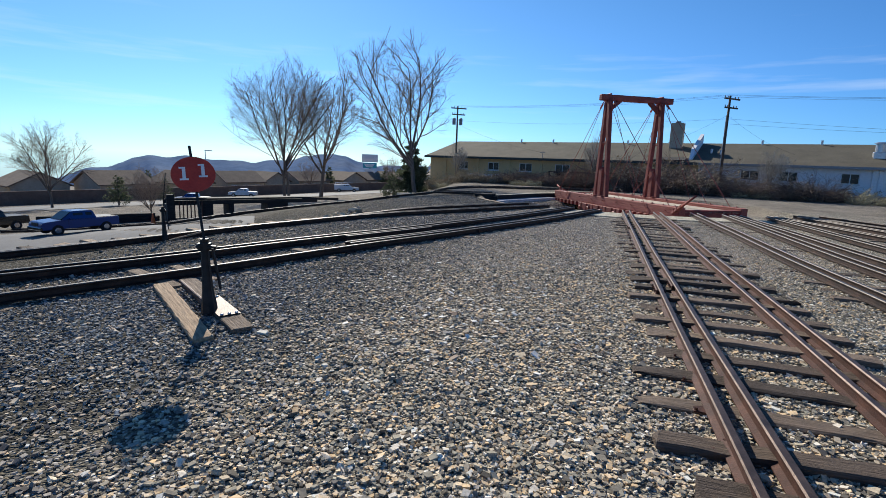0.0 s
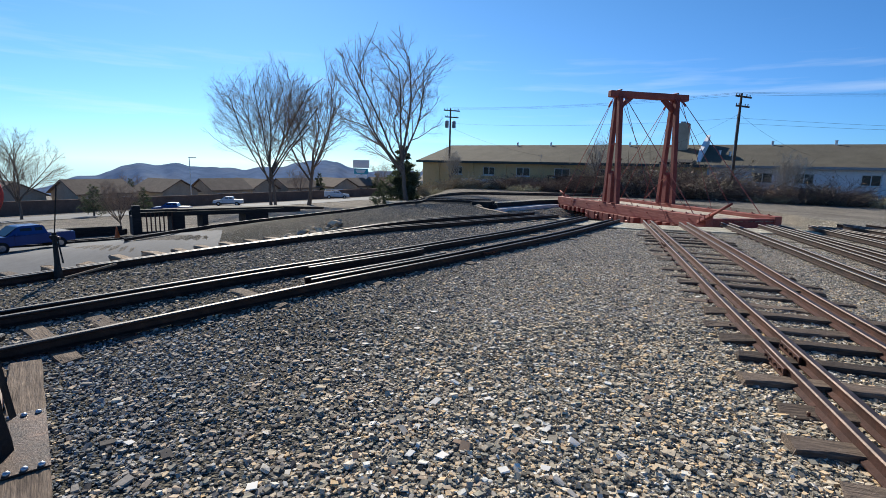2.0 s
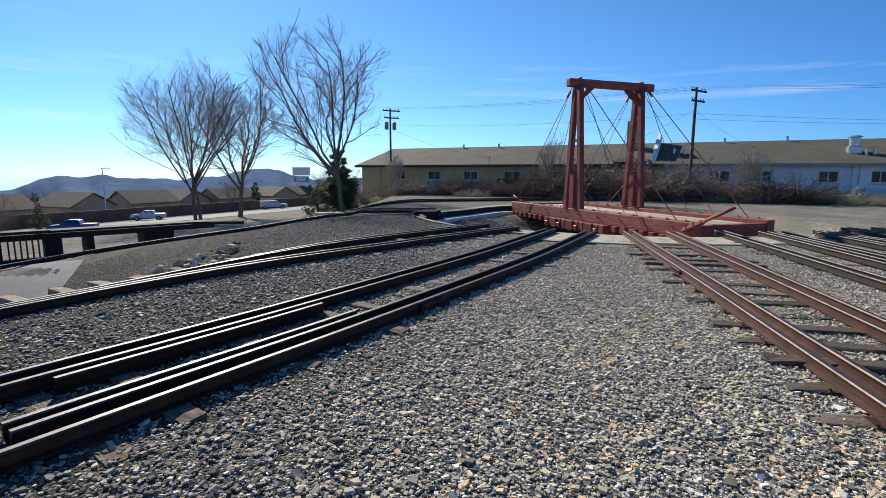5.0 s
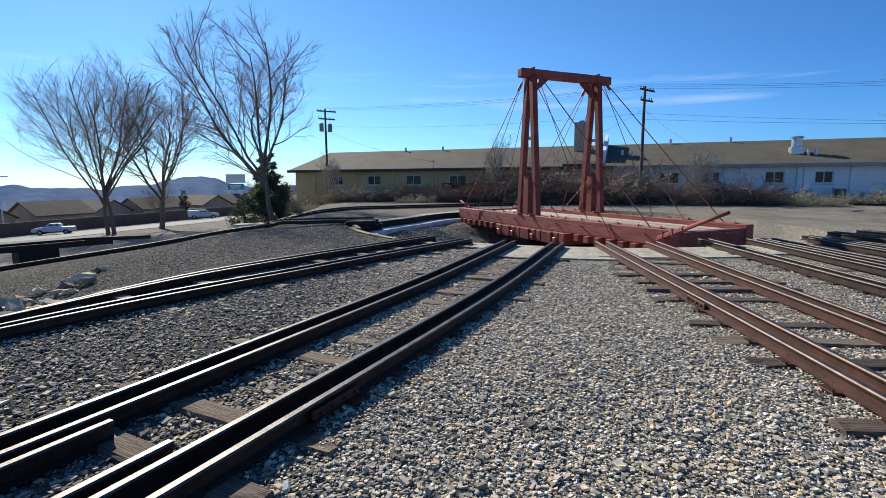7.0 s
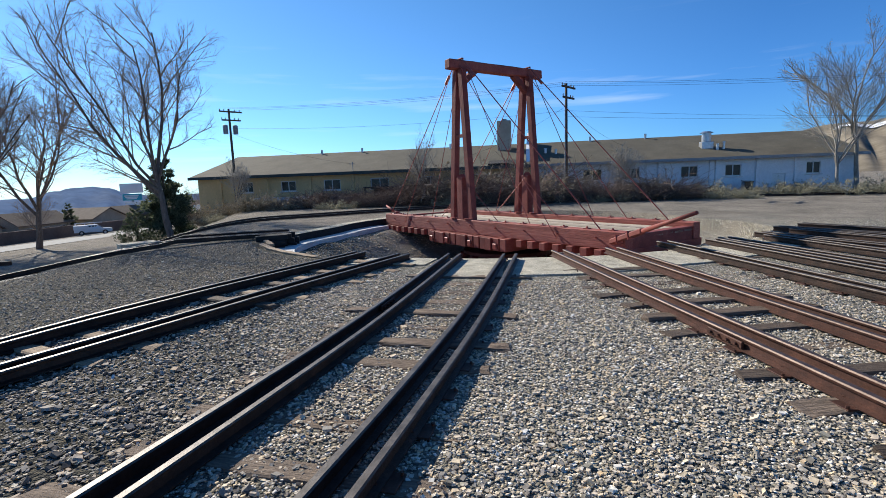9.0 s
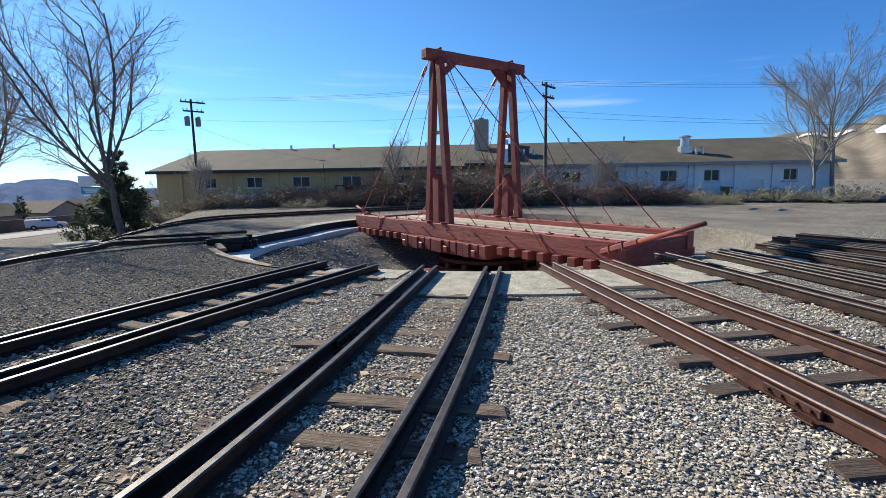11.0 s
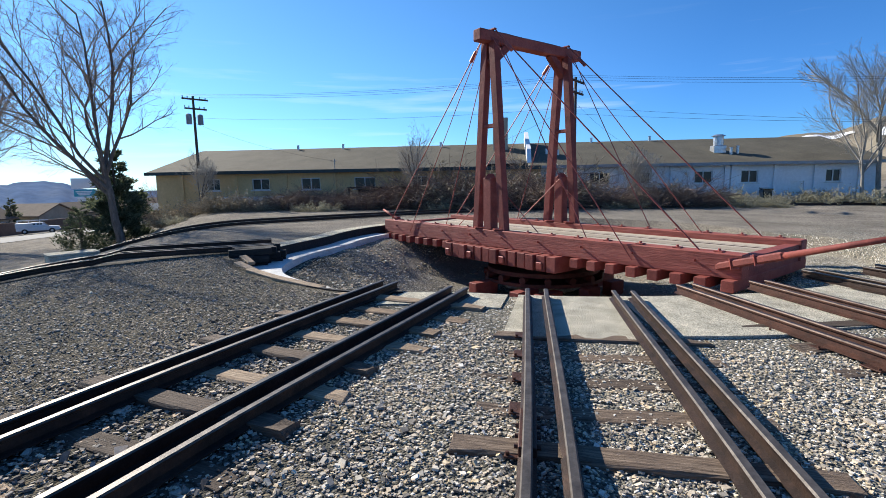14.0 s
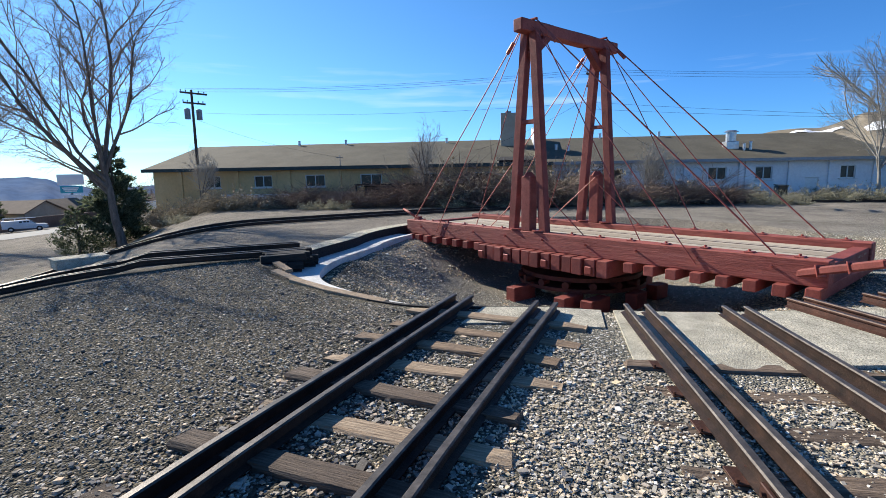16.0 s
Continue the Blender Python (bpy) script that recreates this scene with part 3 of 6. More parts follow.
def track(line, label, mat="rail", tie_mat="tie", guard=(0.0, 99.0), tie_step=0.62, tie_from=2.3, tie_z=0.0, plates=0, seed=1, ties=True, joints=(), lift=0.03, sunk=False, guard_right=99.0):
    """line starts at the turntable. guard: the stretch that has the inner rails too."""
    r = random.Random(seed)
    tr = thing("railway_track", Matrix.Translation((line[0].x, line[0].y, 0)), label, "railway track", "tracks round the turntable")
    back = Matrix.Translation((-line[0].x, -line[0].y, 0))

    def at(p, z=None):
        return (p.x - line[0].x, p.y - line[0].y, (ground_z(p.x, p.y) if (p - CENTRE).length > 12 else 0.0) + lift)

    fine = [p for p, _ in resample(line, 0.5)] + [line[-1]]
    for s in (GAUGE, -GAUGE):
        o = offset(fine, s)
        rail([at(p) for p in o], mat, tr)
    i0, i1 = int(guard[0] / 0.5), int(guard[1] / 0.5)
    if i1 > i0:
        for s in (GUARD, -GUARD):
            o = offset(fine, s)[i0:min(i1, int(guard_right / 0.5) if s > 0 else i1) + 1]
            if len(o) > 1:
                rail([at(p) for p in o], mat, tr)
    if ties:
        k = 0
        for p, d in resample(line, tie_step):
            k += 1
            if k * tie_step < tie_from:
                continue
            yaw = math.degrees(math.atan2(d.y, d.x)) + 90 + r.uniform(-3, 3)
            q = p + Vector((-d.y, d.x, 0)) * r.uniform(-0.09, 0.09)
            z = (ground_z(q.x, q.y) if (q - CENTRE).length > 12 else 0.0) - 0.055 + (tie_z if not sunk else (tie_z - 0.026) * smooth01((k * tie_step - 5) / 9) + 0.026) + r.uniform(-0.045, 0.012)
            m = back @ pose(q.x, q.y, z, r.uniform(-1.2, 1.2), 0, yaw)
            shared("tie", r.choice(TIES[tie_mat if r.random() < 0.75 else "tie"]), tr, m)
            if k <= plates:
                for s in (GAUGE, -GAUGE):
                    w = p + Vector((-d.y, d.x, 0)) * (s + math.copysign(0.07, s))
                    shared("tie_plate", plate_me, tr, back @ pose(w.x, w.y, lift - 0.004 + (ground_z(w.x, w.y) if (w - CENTRE).length > 12 else 0.0), 0, 0, yaw))
    for dist, s in joints:
        p, d = resample(line, 0.1)[int(dist / 0.1)]
        w = p + Vector((-d.y, d.x, 0)) * s
        shared("joint_bar", joint_me, tr, back @ pose(w.x, w.y, lift + 0.062, 0, 0, math.degrees(math.atan2(d.y, d.x))))
    return tr


LINE_A = curve_through([(5.1, 23.4), (2.05, 21.0), (0.9, 20.05), (-0.9, 18.55), (-2.75, 16.85), (-4.25, 15.15), (-5.85, 12.9), (-7.5, 10.3), (-10.4, 5.6), (-14.0, -0.5)])
LINE_B = curve_through([(6.90, 21.8), (3.48, 17.32), (-0.02, 13.24), (-3.45, 9.50), (-6.9, 5.5), (-10.3, 1.2)])
LINE_C = plan_line((9.12, 21.05), 71.0, 34.0)
LINE_D = plan_line((11.95, 20.75), 72.3, 30.0)
track(LINE_A, "dark steel rails with guard rails on half-buried pale ties", "rail", "tie_pale", guard=(0, 40), seed=11, plates=0, tie_z=0.030, tie_from=1.1)
track(LINE_B, "dark worn steel rails with inner guard rails on weathered ties", "rail", "tie_brown", guard=(0, 40), guard_right=14.0, seed=12, tie_z=0.016, plates=30,
      joints=((4.2, -GAUGE), (9.5, GAUGE)))
track(LINE_C, "rust-brown rails with guard rails on dark splintered ties", "rail_brown", "tie", guard=(0, 40), seed=13, tie_z=0.058, sunk=True, plates=46, joints=((6.0, -GAUGE), (14.2, -GUARD), (14.5, -GAUGE)))
track(LINE_D, "dark rusted rails with guard rails running to the turntable", "rail", "tie", guard=(0, 40), seed=14, plates=10)
for k, (end, ang) in enumerate((((13.6, 20.4), 74), ((15.2, 20.7), 84), ((16.7, 21.3), 94))):
    track(plan_line(end, ang, 20.0), "dark rusted rails with guard rails fanning out from the turntable", "rail", "tie", guard=(0, 40), seed=20 + k)
# the dead-end siding left of the pit and the through track behind the turntable
track(curve_through([(3.9, 30.6), (0.5, 30.9), (-2.0, 31.0), (-6.0, 30.2), (-14.0, 27.0)]), "stacked dark rails of a dead-end siding beside the pit", "rail", "tie", guard=(0, 30), seed=31, ties=False, lift=0.06)
track(curve_through([(-26, 31), (-14, 35.4), (-4, 38.4), (6, 39.9), (14, 40.2), (24, 38.2), (33, 33), (42, 25), (50, 14)]),
      "dark rails of a through track behind the turntable", "rail", "tie", guard=(0, -1), seed=32, ties=False, lift=0.02)

# loose lengths of rail lying between the rails where the guards stop
loose = thing("loose_rail", Matrix(), "two short worn rail lengths lying between the rails", "rail")
for s, d0, d1 in ((0.31, 10.6, 14.6), (-0.31, 10.5, 14.3)):
    o = offset([p for p, _ in resample(LINE_B, 0.5)], s)[int(d0 / 0.5):int(d1 / 0.5)]
    rail([(p.x, p.y, ground_z(p.x, p.y) + 0.03) for p in o], "rail", loose)

# concrete pads under the rail ends
for k, (a0, a1, r1) in enumerate(((216.8, 227.6, 10.95), (228.7, 238.0, 12.15), (238.5, 247.0, 12.05), (247.6, 255.2, 11.9), (255.8, 263.2, 11.7), (263.8, 272, 11.6), (272.6, 283, 11.5))):
    pad = ring("concrete_pad", 9.99, r1, -0.4, 0.022 + 0.006 * (k % 3), a0, a1, "concrete", steps=8)
    tagged(pad, "rough grey concrete pad under the rail ends", "concrete pad", "pads round the pit", kind="structure")

# ---- the turntable ----
TT = Matrix.Translation(CENTRE) @ Matrix.Rotation(radians(10.8), 4, "Z")
table = thing("turntable", TT, "red-painted timber gallows turntable with iron tie rods, standing over its pit", "turntable")
GX, HALF, TOP, GH, GW = 1.67, 6.5, 0.27, 0.50, 0.36
rng = random.Random(3)
for s in (-1, 1):
    bm = bmesh.new()
    box(bm, (GW, 2 * HALF, GH), pose(s * GX, 0, TOP - GH / 2), 0.02)
    bmesh.ops.subdivide_edges(bm, edges=[e for e in bm.edges if e.calc_length() > 3], cuts=24)
    for v in bm.verts:
        v.co += Vector((rng.uniform(-1, 1), 0, rng.uniform(-1, 1))) * 0.006
    part("girder", bm, "red_long", table, "checked red-painted timber girder")
    # bolts with washers along the girder's top, and bolt heads on its side
    for k in range(15):
        y = -HALF + 0.5 + k * (2 * HALF - 1.0) / 14
        if abs(y - 0.65) > 0.9:
            bm = boxed((0.17, 0.17, 0.022), pose(s * GX, y, TOP + 0.013), 0.004)
            rod(bm, (s * GX, y, TOP + 0.02), (s * GX, y, TOP + 0.065), 0.028, 6)
            part("washer_bolt", bm, "red_iron", table)
    for k in range(9):
        y = -HALF + 0.9 + k * (2 * HALF - 1.8) / 8
        bm = bmesh.new()
        rod(bm, (s * (GX + GW / 2 - 0.01), y, TOP - 0.2), (s * (GX + GW / 2 + 0.07), y, TOP - 0.19), 0.025, 6)
        part("side_bolt", bm, "red_iron", table)
# cross joists under the girders: light ones outside, heavy close-set ones over the centre
ys = [-HALF + 0.16 + 0.52 * k for k in range(26)]
for y in ys:
    if y > HALF - 0.1:
        break
    if abs(y) > 2.3:
        part("joist", boxed((4.1, 0.24, 0.23), pose(rng.uniform(-0.03, 0.03), y, TOP - GH - 0.115 + 0.004), 0.012), "red", table)
for k in range(13):
    y = -2.1 + 0.35 * k
    long_ = 0.12 if k % 4 == 2 else 0.0
    part("needle_beam", boxed((4.35 + long_, 0.29, 0.42), pose(0, y, TOP - GH - 0.212), 0.015), "red", table, "heavy split needle beam")
for y in (-1.75, -0.35, 1.05, 2.1):
    for s in (-1, 1):
        part("nut_plate", boxed((0.05, 0.2, 0.2), pose(s * 2.22, y, TOP - GH - 0.27, 0, 0, 0), 0.02), "red_iron", table)
# deck planks and running rails
for k in range(6):
    x = -1.28 + 0.512 * k
    part("deck_plank", boxed((0.44, 2 * HALF - 0.1, 0.07), pose(x, 0, TOP - 0.21 + 0.003 * (k % 2)), 0.008), "deck", table)
for s in (-GAUGE, GAUGE):
    rail([(s, -HALF + 0.05 + k * (2 * HALF - 0.1) / 4, TOP - 0.295) for k in range(5)], "rail_brown", table)
# end beams
for s in (-1, 1):
    part("end_beam", boxed((3.05, 0.30, 0.42), pose(0, s * (HALF - 0.2), TOP - 0.32), 0.015), "red", table)
# gallows
BEAM_Z, YG = 5.86, 0.65
for s in (-1, 1):
    x = s * GX
    for q in (-1, 1):
        bm = bmesh.new()
        beam(bm, (x, YG + q * 0.58, TOP - 0.02), (x, YG + q * 0.15, BEAM_Z - 0.12), 0.25, 0.23, 0.018, up=(1, 0, 0))
        part("gallows_leg", bm, "red", table)
        bm = bmesh.new()
        rod(bm, (x, YG + q * 0.42, TOP + 0.02), (x, YG + q * 0.42, TOP + 0.05), 0.24, 10)
        part("leg_shoe", bm, "red_iron", table)
    bm = boxed((0.31, 0.34, 1.56), pose(x, YG, TOP + 0.78), 0.02)
    rod(bm, (x, YG, TOP + 1.54), (x, YG, TOP + 1.68), 0.24, 4, 0.11)
    part("king_post", bm, "red", table, "stub post with chamfered top")
    part("rung", boxed((0.17, 0.66, 0.11), pose(x, YG, 3.35), 0.01), "red", table)
    bm = bmesh.new()
    beam(bm, (x, YG, BEAM_Z - 0.72), (x - s * 0.72, YG, BEAM_Z - 0.12), 0.22, 0.22, 0.012, up=(0, 1, 0))
    part("knee_brace", bm, "red", table)
    bm = bmesh.new()
    box(bm, (0.10, 0.46, 0.05), pose(x, YG, BEAM_Z + 0.20), 0.015)
    part("saddle", bm, "red_iron", table)
    # tie rods: one long fan over the saddle, short ones from the stub post
    for q in (-1, 1):
        k_ = 1.0 if q < 0 else 1.12
        ends = ((0.0, 5.6 * k_, 0.018), (-0.14, 4.2 * k_, 0.013), (0.16, 2.7 * k_, 0.013))
        for dx, y, r in ends:
            bm = bmesh.new()
            out = s * 0.19 if abs(y) < 6 and dx * s > 0 else 0.0
            rod(bm, (x + (0.0 if dx == 0 else dx), YG + q * 0.2, BEAM_Z + (0.18 if dx == 0 else -0.03)), (x + (0.0 if dx == 0 else dx + out * 0.4), q * y, TOP - (0.0 if out == 0 else 0.35)), r, 6)
            part("tie_rod", bm, "red_iron", table)
        bm = bmesh.new()
        rod(bm, (x, YG + q * 0.62, BEAM_Z - 0.27), (x, YG + q * 0.86, BEAM_Z - 0.52), 0.055, 8)
        part("turnbuckle", bm, "red_iron", table)
        for dx in (s * -0.19,):
            bm = bmesh.new()
            rod(bm, (x + dx, YG - q * 0.1, TOP + 1.5), (x + dx, YG + q * 1.75, TOP - 0.02), 0.013, 6)
            part("stub_rod", bm, "red_iron", table)
bm = boxed((4.63, 0.32, 0.33), pose(0.11, YG, BEAM_Z), 0.03)
bmesh.ops.subdivide_edges(bm, edges=[e for e in bm.edges if e.calc_length() > 2], cuts=12)
for v in bm.verts:
    v.co += Vector((0, rng.uniform(-1, 1), rng.uniform(-1, 1))) * 0.006
part("gallows_beam", bm, "red", table, "dark red cross beam over the gallows")
# push poles
INV = TT.inverted()
for a, b in (((11.15, 22.2, 0.08), (10.48, 19.32, 0.96)), ((9.6, 35.0, 0.12), (9.3, 36.2, 0.57))):
    a, b = INV @ Vector(a), INV @ Vector(b)
    mid = a.lerp(b, 0.38)
    bm = bmesh.new()
    beam(bm, a - (b - a) * 0.12, mid, 0.15, 0.15, 0.03)
    part("push_pole_butt", bm, "red", table)
    bm = bmesh.new()
    rod(bm, mid - (b - a) * 0.03, b, 0.060, 12, 0.042)
    part("push_pole", bm, "red", table, "round red push pole with a bare worn tip", True)
    for t in (0.02, 0.2):
        part("strap", boxed((0.03, 0.20, 0.22), span(a, b) @ Matrix.Translation(((t - 0.5) * (b - a).length, 0, 0)), 0.004), "red_iron", table)
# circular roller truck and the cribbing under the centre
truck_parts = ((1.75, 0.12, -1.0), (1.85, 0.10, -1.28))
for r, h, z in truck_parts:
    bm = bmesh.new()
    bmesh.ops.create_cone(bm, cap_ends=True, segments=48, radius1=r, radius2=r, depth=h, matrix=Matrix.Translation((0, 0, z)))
    part("roller_ring", bm, "pit_shade_red", table, "iron roller ring, its red darkened for the shade under the table")
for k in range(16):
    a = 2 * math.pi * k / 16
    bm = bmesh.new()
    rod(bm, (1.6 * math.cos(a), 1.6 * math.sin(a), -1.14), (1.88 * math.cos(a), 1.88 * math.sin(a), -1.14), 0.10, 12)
    part("roller", bm, "pit_shade_red", table)
crib = thing("timber_cribbing", TT, "red-painted timber cribbing blocks under the turntable centre", "cribbing")
for x, y, l in ((-1.75, -0.9, 0.9), (-1.55, -1.5, 0.9), (-1.75, 0.6, 0.9), (1.7, -0.8, 0.9), (1.6, 0.8, 0.9), (-0.3, -1.8, 0.6), (0.9, -1.7, 0.6), (0.4, 1.8, 0.7)):
    part("block", boxed((l, 0.34, 0.42), pose(x * 1.12, y * 1.12, -1.52, 0, 0, rng.uniform(-4, 4)), 0.02), "red", crib)
part("centre_pier", boxed((1.7, 1.7, 0.6), pose(0, 0, -1.55), 0.03), "concrete", crib)
for k, (x, y, rz, l) in enumerate(((7.6, 22.3, 14, 1.35), (8.6, 22.4, 6, 0.7), (6.2, 26.0, -30, 0.4))):
    t = part("timber_block", boxed((l, 0.2, 0.2), pose(x, y, pit_z(math.hypot(x - CENTRE.x, y - CENTRE.y), 0) + 0.12, 0, 0, rz), 0.012), "black_timber" if k < 2 else "tie")
    tagged(t, "old grey timber block lying in the pit", "timber", "blocks in the pit")

# ---- the long building ----
BA, BANG = Vector((3.43, 57.8, 0)), math.degrees(math.atan2(36.2 - 57.8, 34.66 - 3.43))
BM = Matrix.Translation(BA) @ Matrix.Rotation(radians(BANG), 4, "Z")   # x along the front, y to the back
S0, S1, SPLIT, DEPTH, EAVE, BASE, RIDGE = -4.1, 45.6, 24.6, 14.0, 2.62, -3.0, 4.62
house = thing("long_building", BM, "long low tan and white stucco building with a brown shingle roof", "building")
TANWIN = [(0.0, 1.05), (3.6, 4.95), (7.4, 8.85), (11.4, 12.95), (15.6, 17.0), (19.4, 20.8)]
WHTWIN = [(27.85, 29.2), (30.6, 31.85), (34.6, 35.75), (37.5, 38.55), (42.6, 43.5)]


def wall_with_holes(name, x0, x1, z0, z1, holes, mat, parent, y0=0.0, thick=0.25):
    """A wall along x with real openings."""
    xs = sorted({x0, x1, *[v for h in holes for v in h[:2]]})
    whole = new(name)
    whole.parent = parent
    def box(size, m):
        part("wall_section", boxed(size, m), mat, whole)
    for a, b in zip(xs, xs[1:]):
        hs = [h for h in holes if h[0] <= a + 1e-6 and h[1] >= b - 1e-6]
        if hs:
            h = hs[0]
            box((b - a, thick, h[2] - z0), pose((a + b) / 2, y0 + thick / 2, (z0 + h[2]) / 2))
            box((b - a, thick, z1 - h[3]), pose((a + b) / 2, y0 + thick / 2, (z1 + h[3]) / 2))
        else:
            box((b - a, thick, z1 - z0), pose((a + b) / 2, y0 + thick / 2, (z0 + z1) / 2))
    return whole


ZT = (1.22, 2.06)
ZW = (1.28, 2.10)
wall_with_holes("tan_wall", S0, SPLIT, BASE, EAVE, [(a, b, *ZT) for a, b in TANWIN], "tan", house)
wall_with_holes("white_wall", SPLIT + 0.004, S1, BASE, EAVE, [(a, b, *ZW) for a, b in WHTWIN] + [(40.55, 41.35, -0.3, 1.35)], "white_wall", house)
for nm, x, mat in (("end_wall", S0 + 0.125, "tan"), ("end_wall", S1 - 0.125, "white_wall")):
    part(nm, boxed((0.24, DEPTH - 0.5, EAVE - BASE), pose(x, DEPTH / 2, (EAVE + BASE) / 2)), mat, house)
part("back_wall", boxed((S1 - S0, 0.25, EAVE - BASE), pose((S0 + S1) / 2, DEPTH - 0.12, (EAVE + BASE) / 2)), "tan", house)
part("inner_floor", boxed((S1 - S0 - 0.6, DEPTH - 0.8, 0.1), pose((S0 + S1) / 2, DEPTH / 2, -0.2)), "concrete", house)
for wins, z in ((TANWIN, ZT), (WHTWIN, ZW)):
    for a, b in wins:
        w = part("window", boxed((b - a, 0.02, z[1] - z[0]), pose((a + b) / 2, 0.12, sum(z) / 2)), "glass", house)
        bm = bmesh.new()
        for x in (a + 0.03, (a + b) / 2, b - 0.03):
            box(bm, (0.06, 0.06, z[1] - z[0]), pose(x, 0.09, sum(z) / 2))
        for zz in (z[0] + 0.03, z[1] - 0.03):
            box(bm, (b - a, 0.05, 0.06), pose((a + b) / 2, 0.085, zz))
        part("window_frame", bm, "frame_white", w)
        part("window_sill", boxed((b - a + 0.16, 0.12, 0.07), pose((a + b) / 2, -0.05, z[0] - 0.04), 0.008), "frame_white", w)
part("door", boxed((0.78, 0.05, 1.64), pose(40.95, 0.1, 0.52)), "white_paint", house, "plain white door")
for x in (-2.0, 2.3, 6.2, 9.9, 14.2, 18.2, 22.0):
    part("pilaster", boxed((0.34, 0.12, EAVE - BASE - 0.1), pose(x, -0.06, (EAVE + BASE) / 2 - 0.05), 0.01), "tan", house)
for x in (26.6, 29.9, 33.2, 36.6, 37.0, 39.6, 42.0, 44.6):
    part("pilaster", boxed((0.30, 0.12, EAVE - BASE - 0.1), pose(x, -0.06, (EAVE + BASE) / 2 - 0.05), 0.01), "white_wall", house)
# gabled roof with an overhang
OV = 0.55
rv = []
for x in (S0 - 0.5, S1 + 0.5):
    rv += [(x, -OV, EAVE - 0.02), (x, DEPTH / 2, RIDGE), (x, DEPTH + OV, EAVE - 0.02), (x, DEPTH + OV, EAVE - 0.18), (x, DEPTH / 2, RIDGE - 0.18), (x, -OV, EAVE - 0.18)]
raw("roof", rv, [(0, 1, 7, 6), (1, 2, 8, 7), (2, 3, 9, 8), (3, 4, 10, 9), (4, 5, 11, 10), (5, 0, 6, 11), (0, 5, 4, 1), (1, 4, 3, 2), (6, 7, 10, 11), (7, 8, 9, 10)], "roof", house)
part("fascia", boxed((SPLIT - S0 + 0.5, 0.06, 0.24), pose((SPLIT + S0 - 0.5) / 2, -OV - 0.035, EAVE - 0.1), 0.006), "trim_green", house)
part("fascia", boxed((S1 - SPLIT + 0.45, 0.06, 0.2), pose((SPLIT + S1 + 0.5) / 2, -OV - 0.035, EAVE - 0.1), 0.006), "grey_metal", house)
slope = math.degrees(math.atan2(RIDGE - EAVE, DEPTH / 2 + OV))
roof_at = lambda y: EAVE - 0.02 + (y + OV) * (RIDGE - EAVE + 0.02) / (DEPTH / 2 + OV)
# firewall parapet between the two halves
raw("parapet", [(SPLIT - 0.9 + dx, y, z) for dx in (0, 0.3) for y, z in ((0.2, EAVE), (1.4, roof_at(1.4) + 0.75), (7, RIDGE + 0.9), (7, EAVE))],
    [(0, 1, 2, 3), (7, 6, 5, 4), (0, 4, 5, 1), (1, 5, 6, 2), (2, 6, 7, 3), (3, 7, 4, 0)], "white_wall", house)
part("porch_roof", boxed((2.6, 1.6, 0.14), pose(SPLIT - 2.4, 0.2, EAVE + 0.25, 10, 0, 0), 0.01), "black_timber", house)
cx, cy = 21.8, 5.2
bm = boxed((1.15, 1.0, 3.0), pose(cx, cy, RIDGE + 0.35), 0.03)
ch = part("chimney", bm, "house", house, "square stuccoed chimney")
part("chimney_cap", boxed((0.45, 0.45, 0.16), pose(cx, cy, RIDGE + 1.93), 0.04), "grey_metal", ch)


def vent(x, y, r, h):
    z = roof_at(y)
    bm = bmesh.new()
    rod(bm, (x, y, z - 0.1), (x, y, z + h), r, 14)
    v = part("roof_vent", bm, "galvanised", house, "galvanised roof vent", False)
    bm = bmesh.new()
    rod(bm, (x, y, z + h), (x, y, z + h + r * 0.35), r * 1.45, 14, r * 0.8)
    part("vent_cap", bm, "galvanised", v)


vent(37.0, 2.6, 0.33, 1.05)
part("vent_base", boxed((0.8, 0.8, 0.6), pose(37.0, 2.6, roof_at(2.6) + 0.1), 0.03), "galvanised", house)
vent(37.5, 1.7, 0.09, 0.45)
vent(38.0, 1.9, 0.09, 0.5)
for x, y in ((4.5, 6.6), (8.5, 6.6), (16.9, 6.4), (25.2, 3.0), (26.0, 2.6), (29.0, 6.7), (33.5, 6.8)):
    vent(x, y, 0.10, 0.35)
bm = bmesh.new()
rod(bm, (10.1, -0.3, EAVE), (10.1, -0.3, EAVE + 0.75), 0.03, 6)
rod(bm, (9.8, -0.3, EAVE + 0.6), (10.3, -0.3, EAVE + 0.6), 0.025, 6)
part("service_mast", bm, "grey_metal", house)

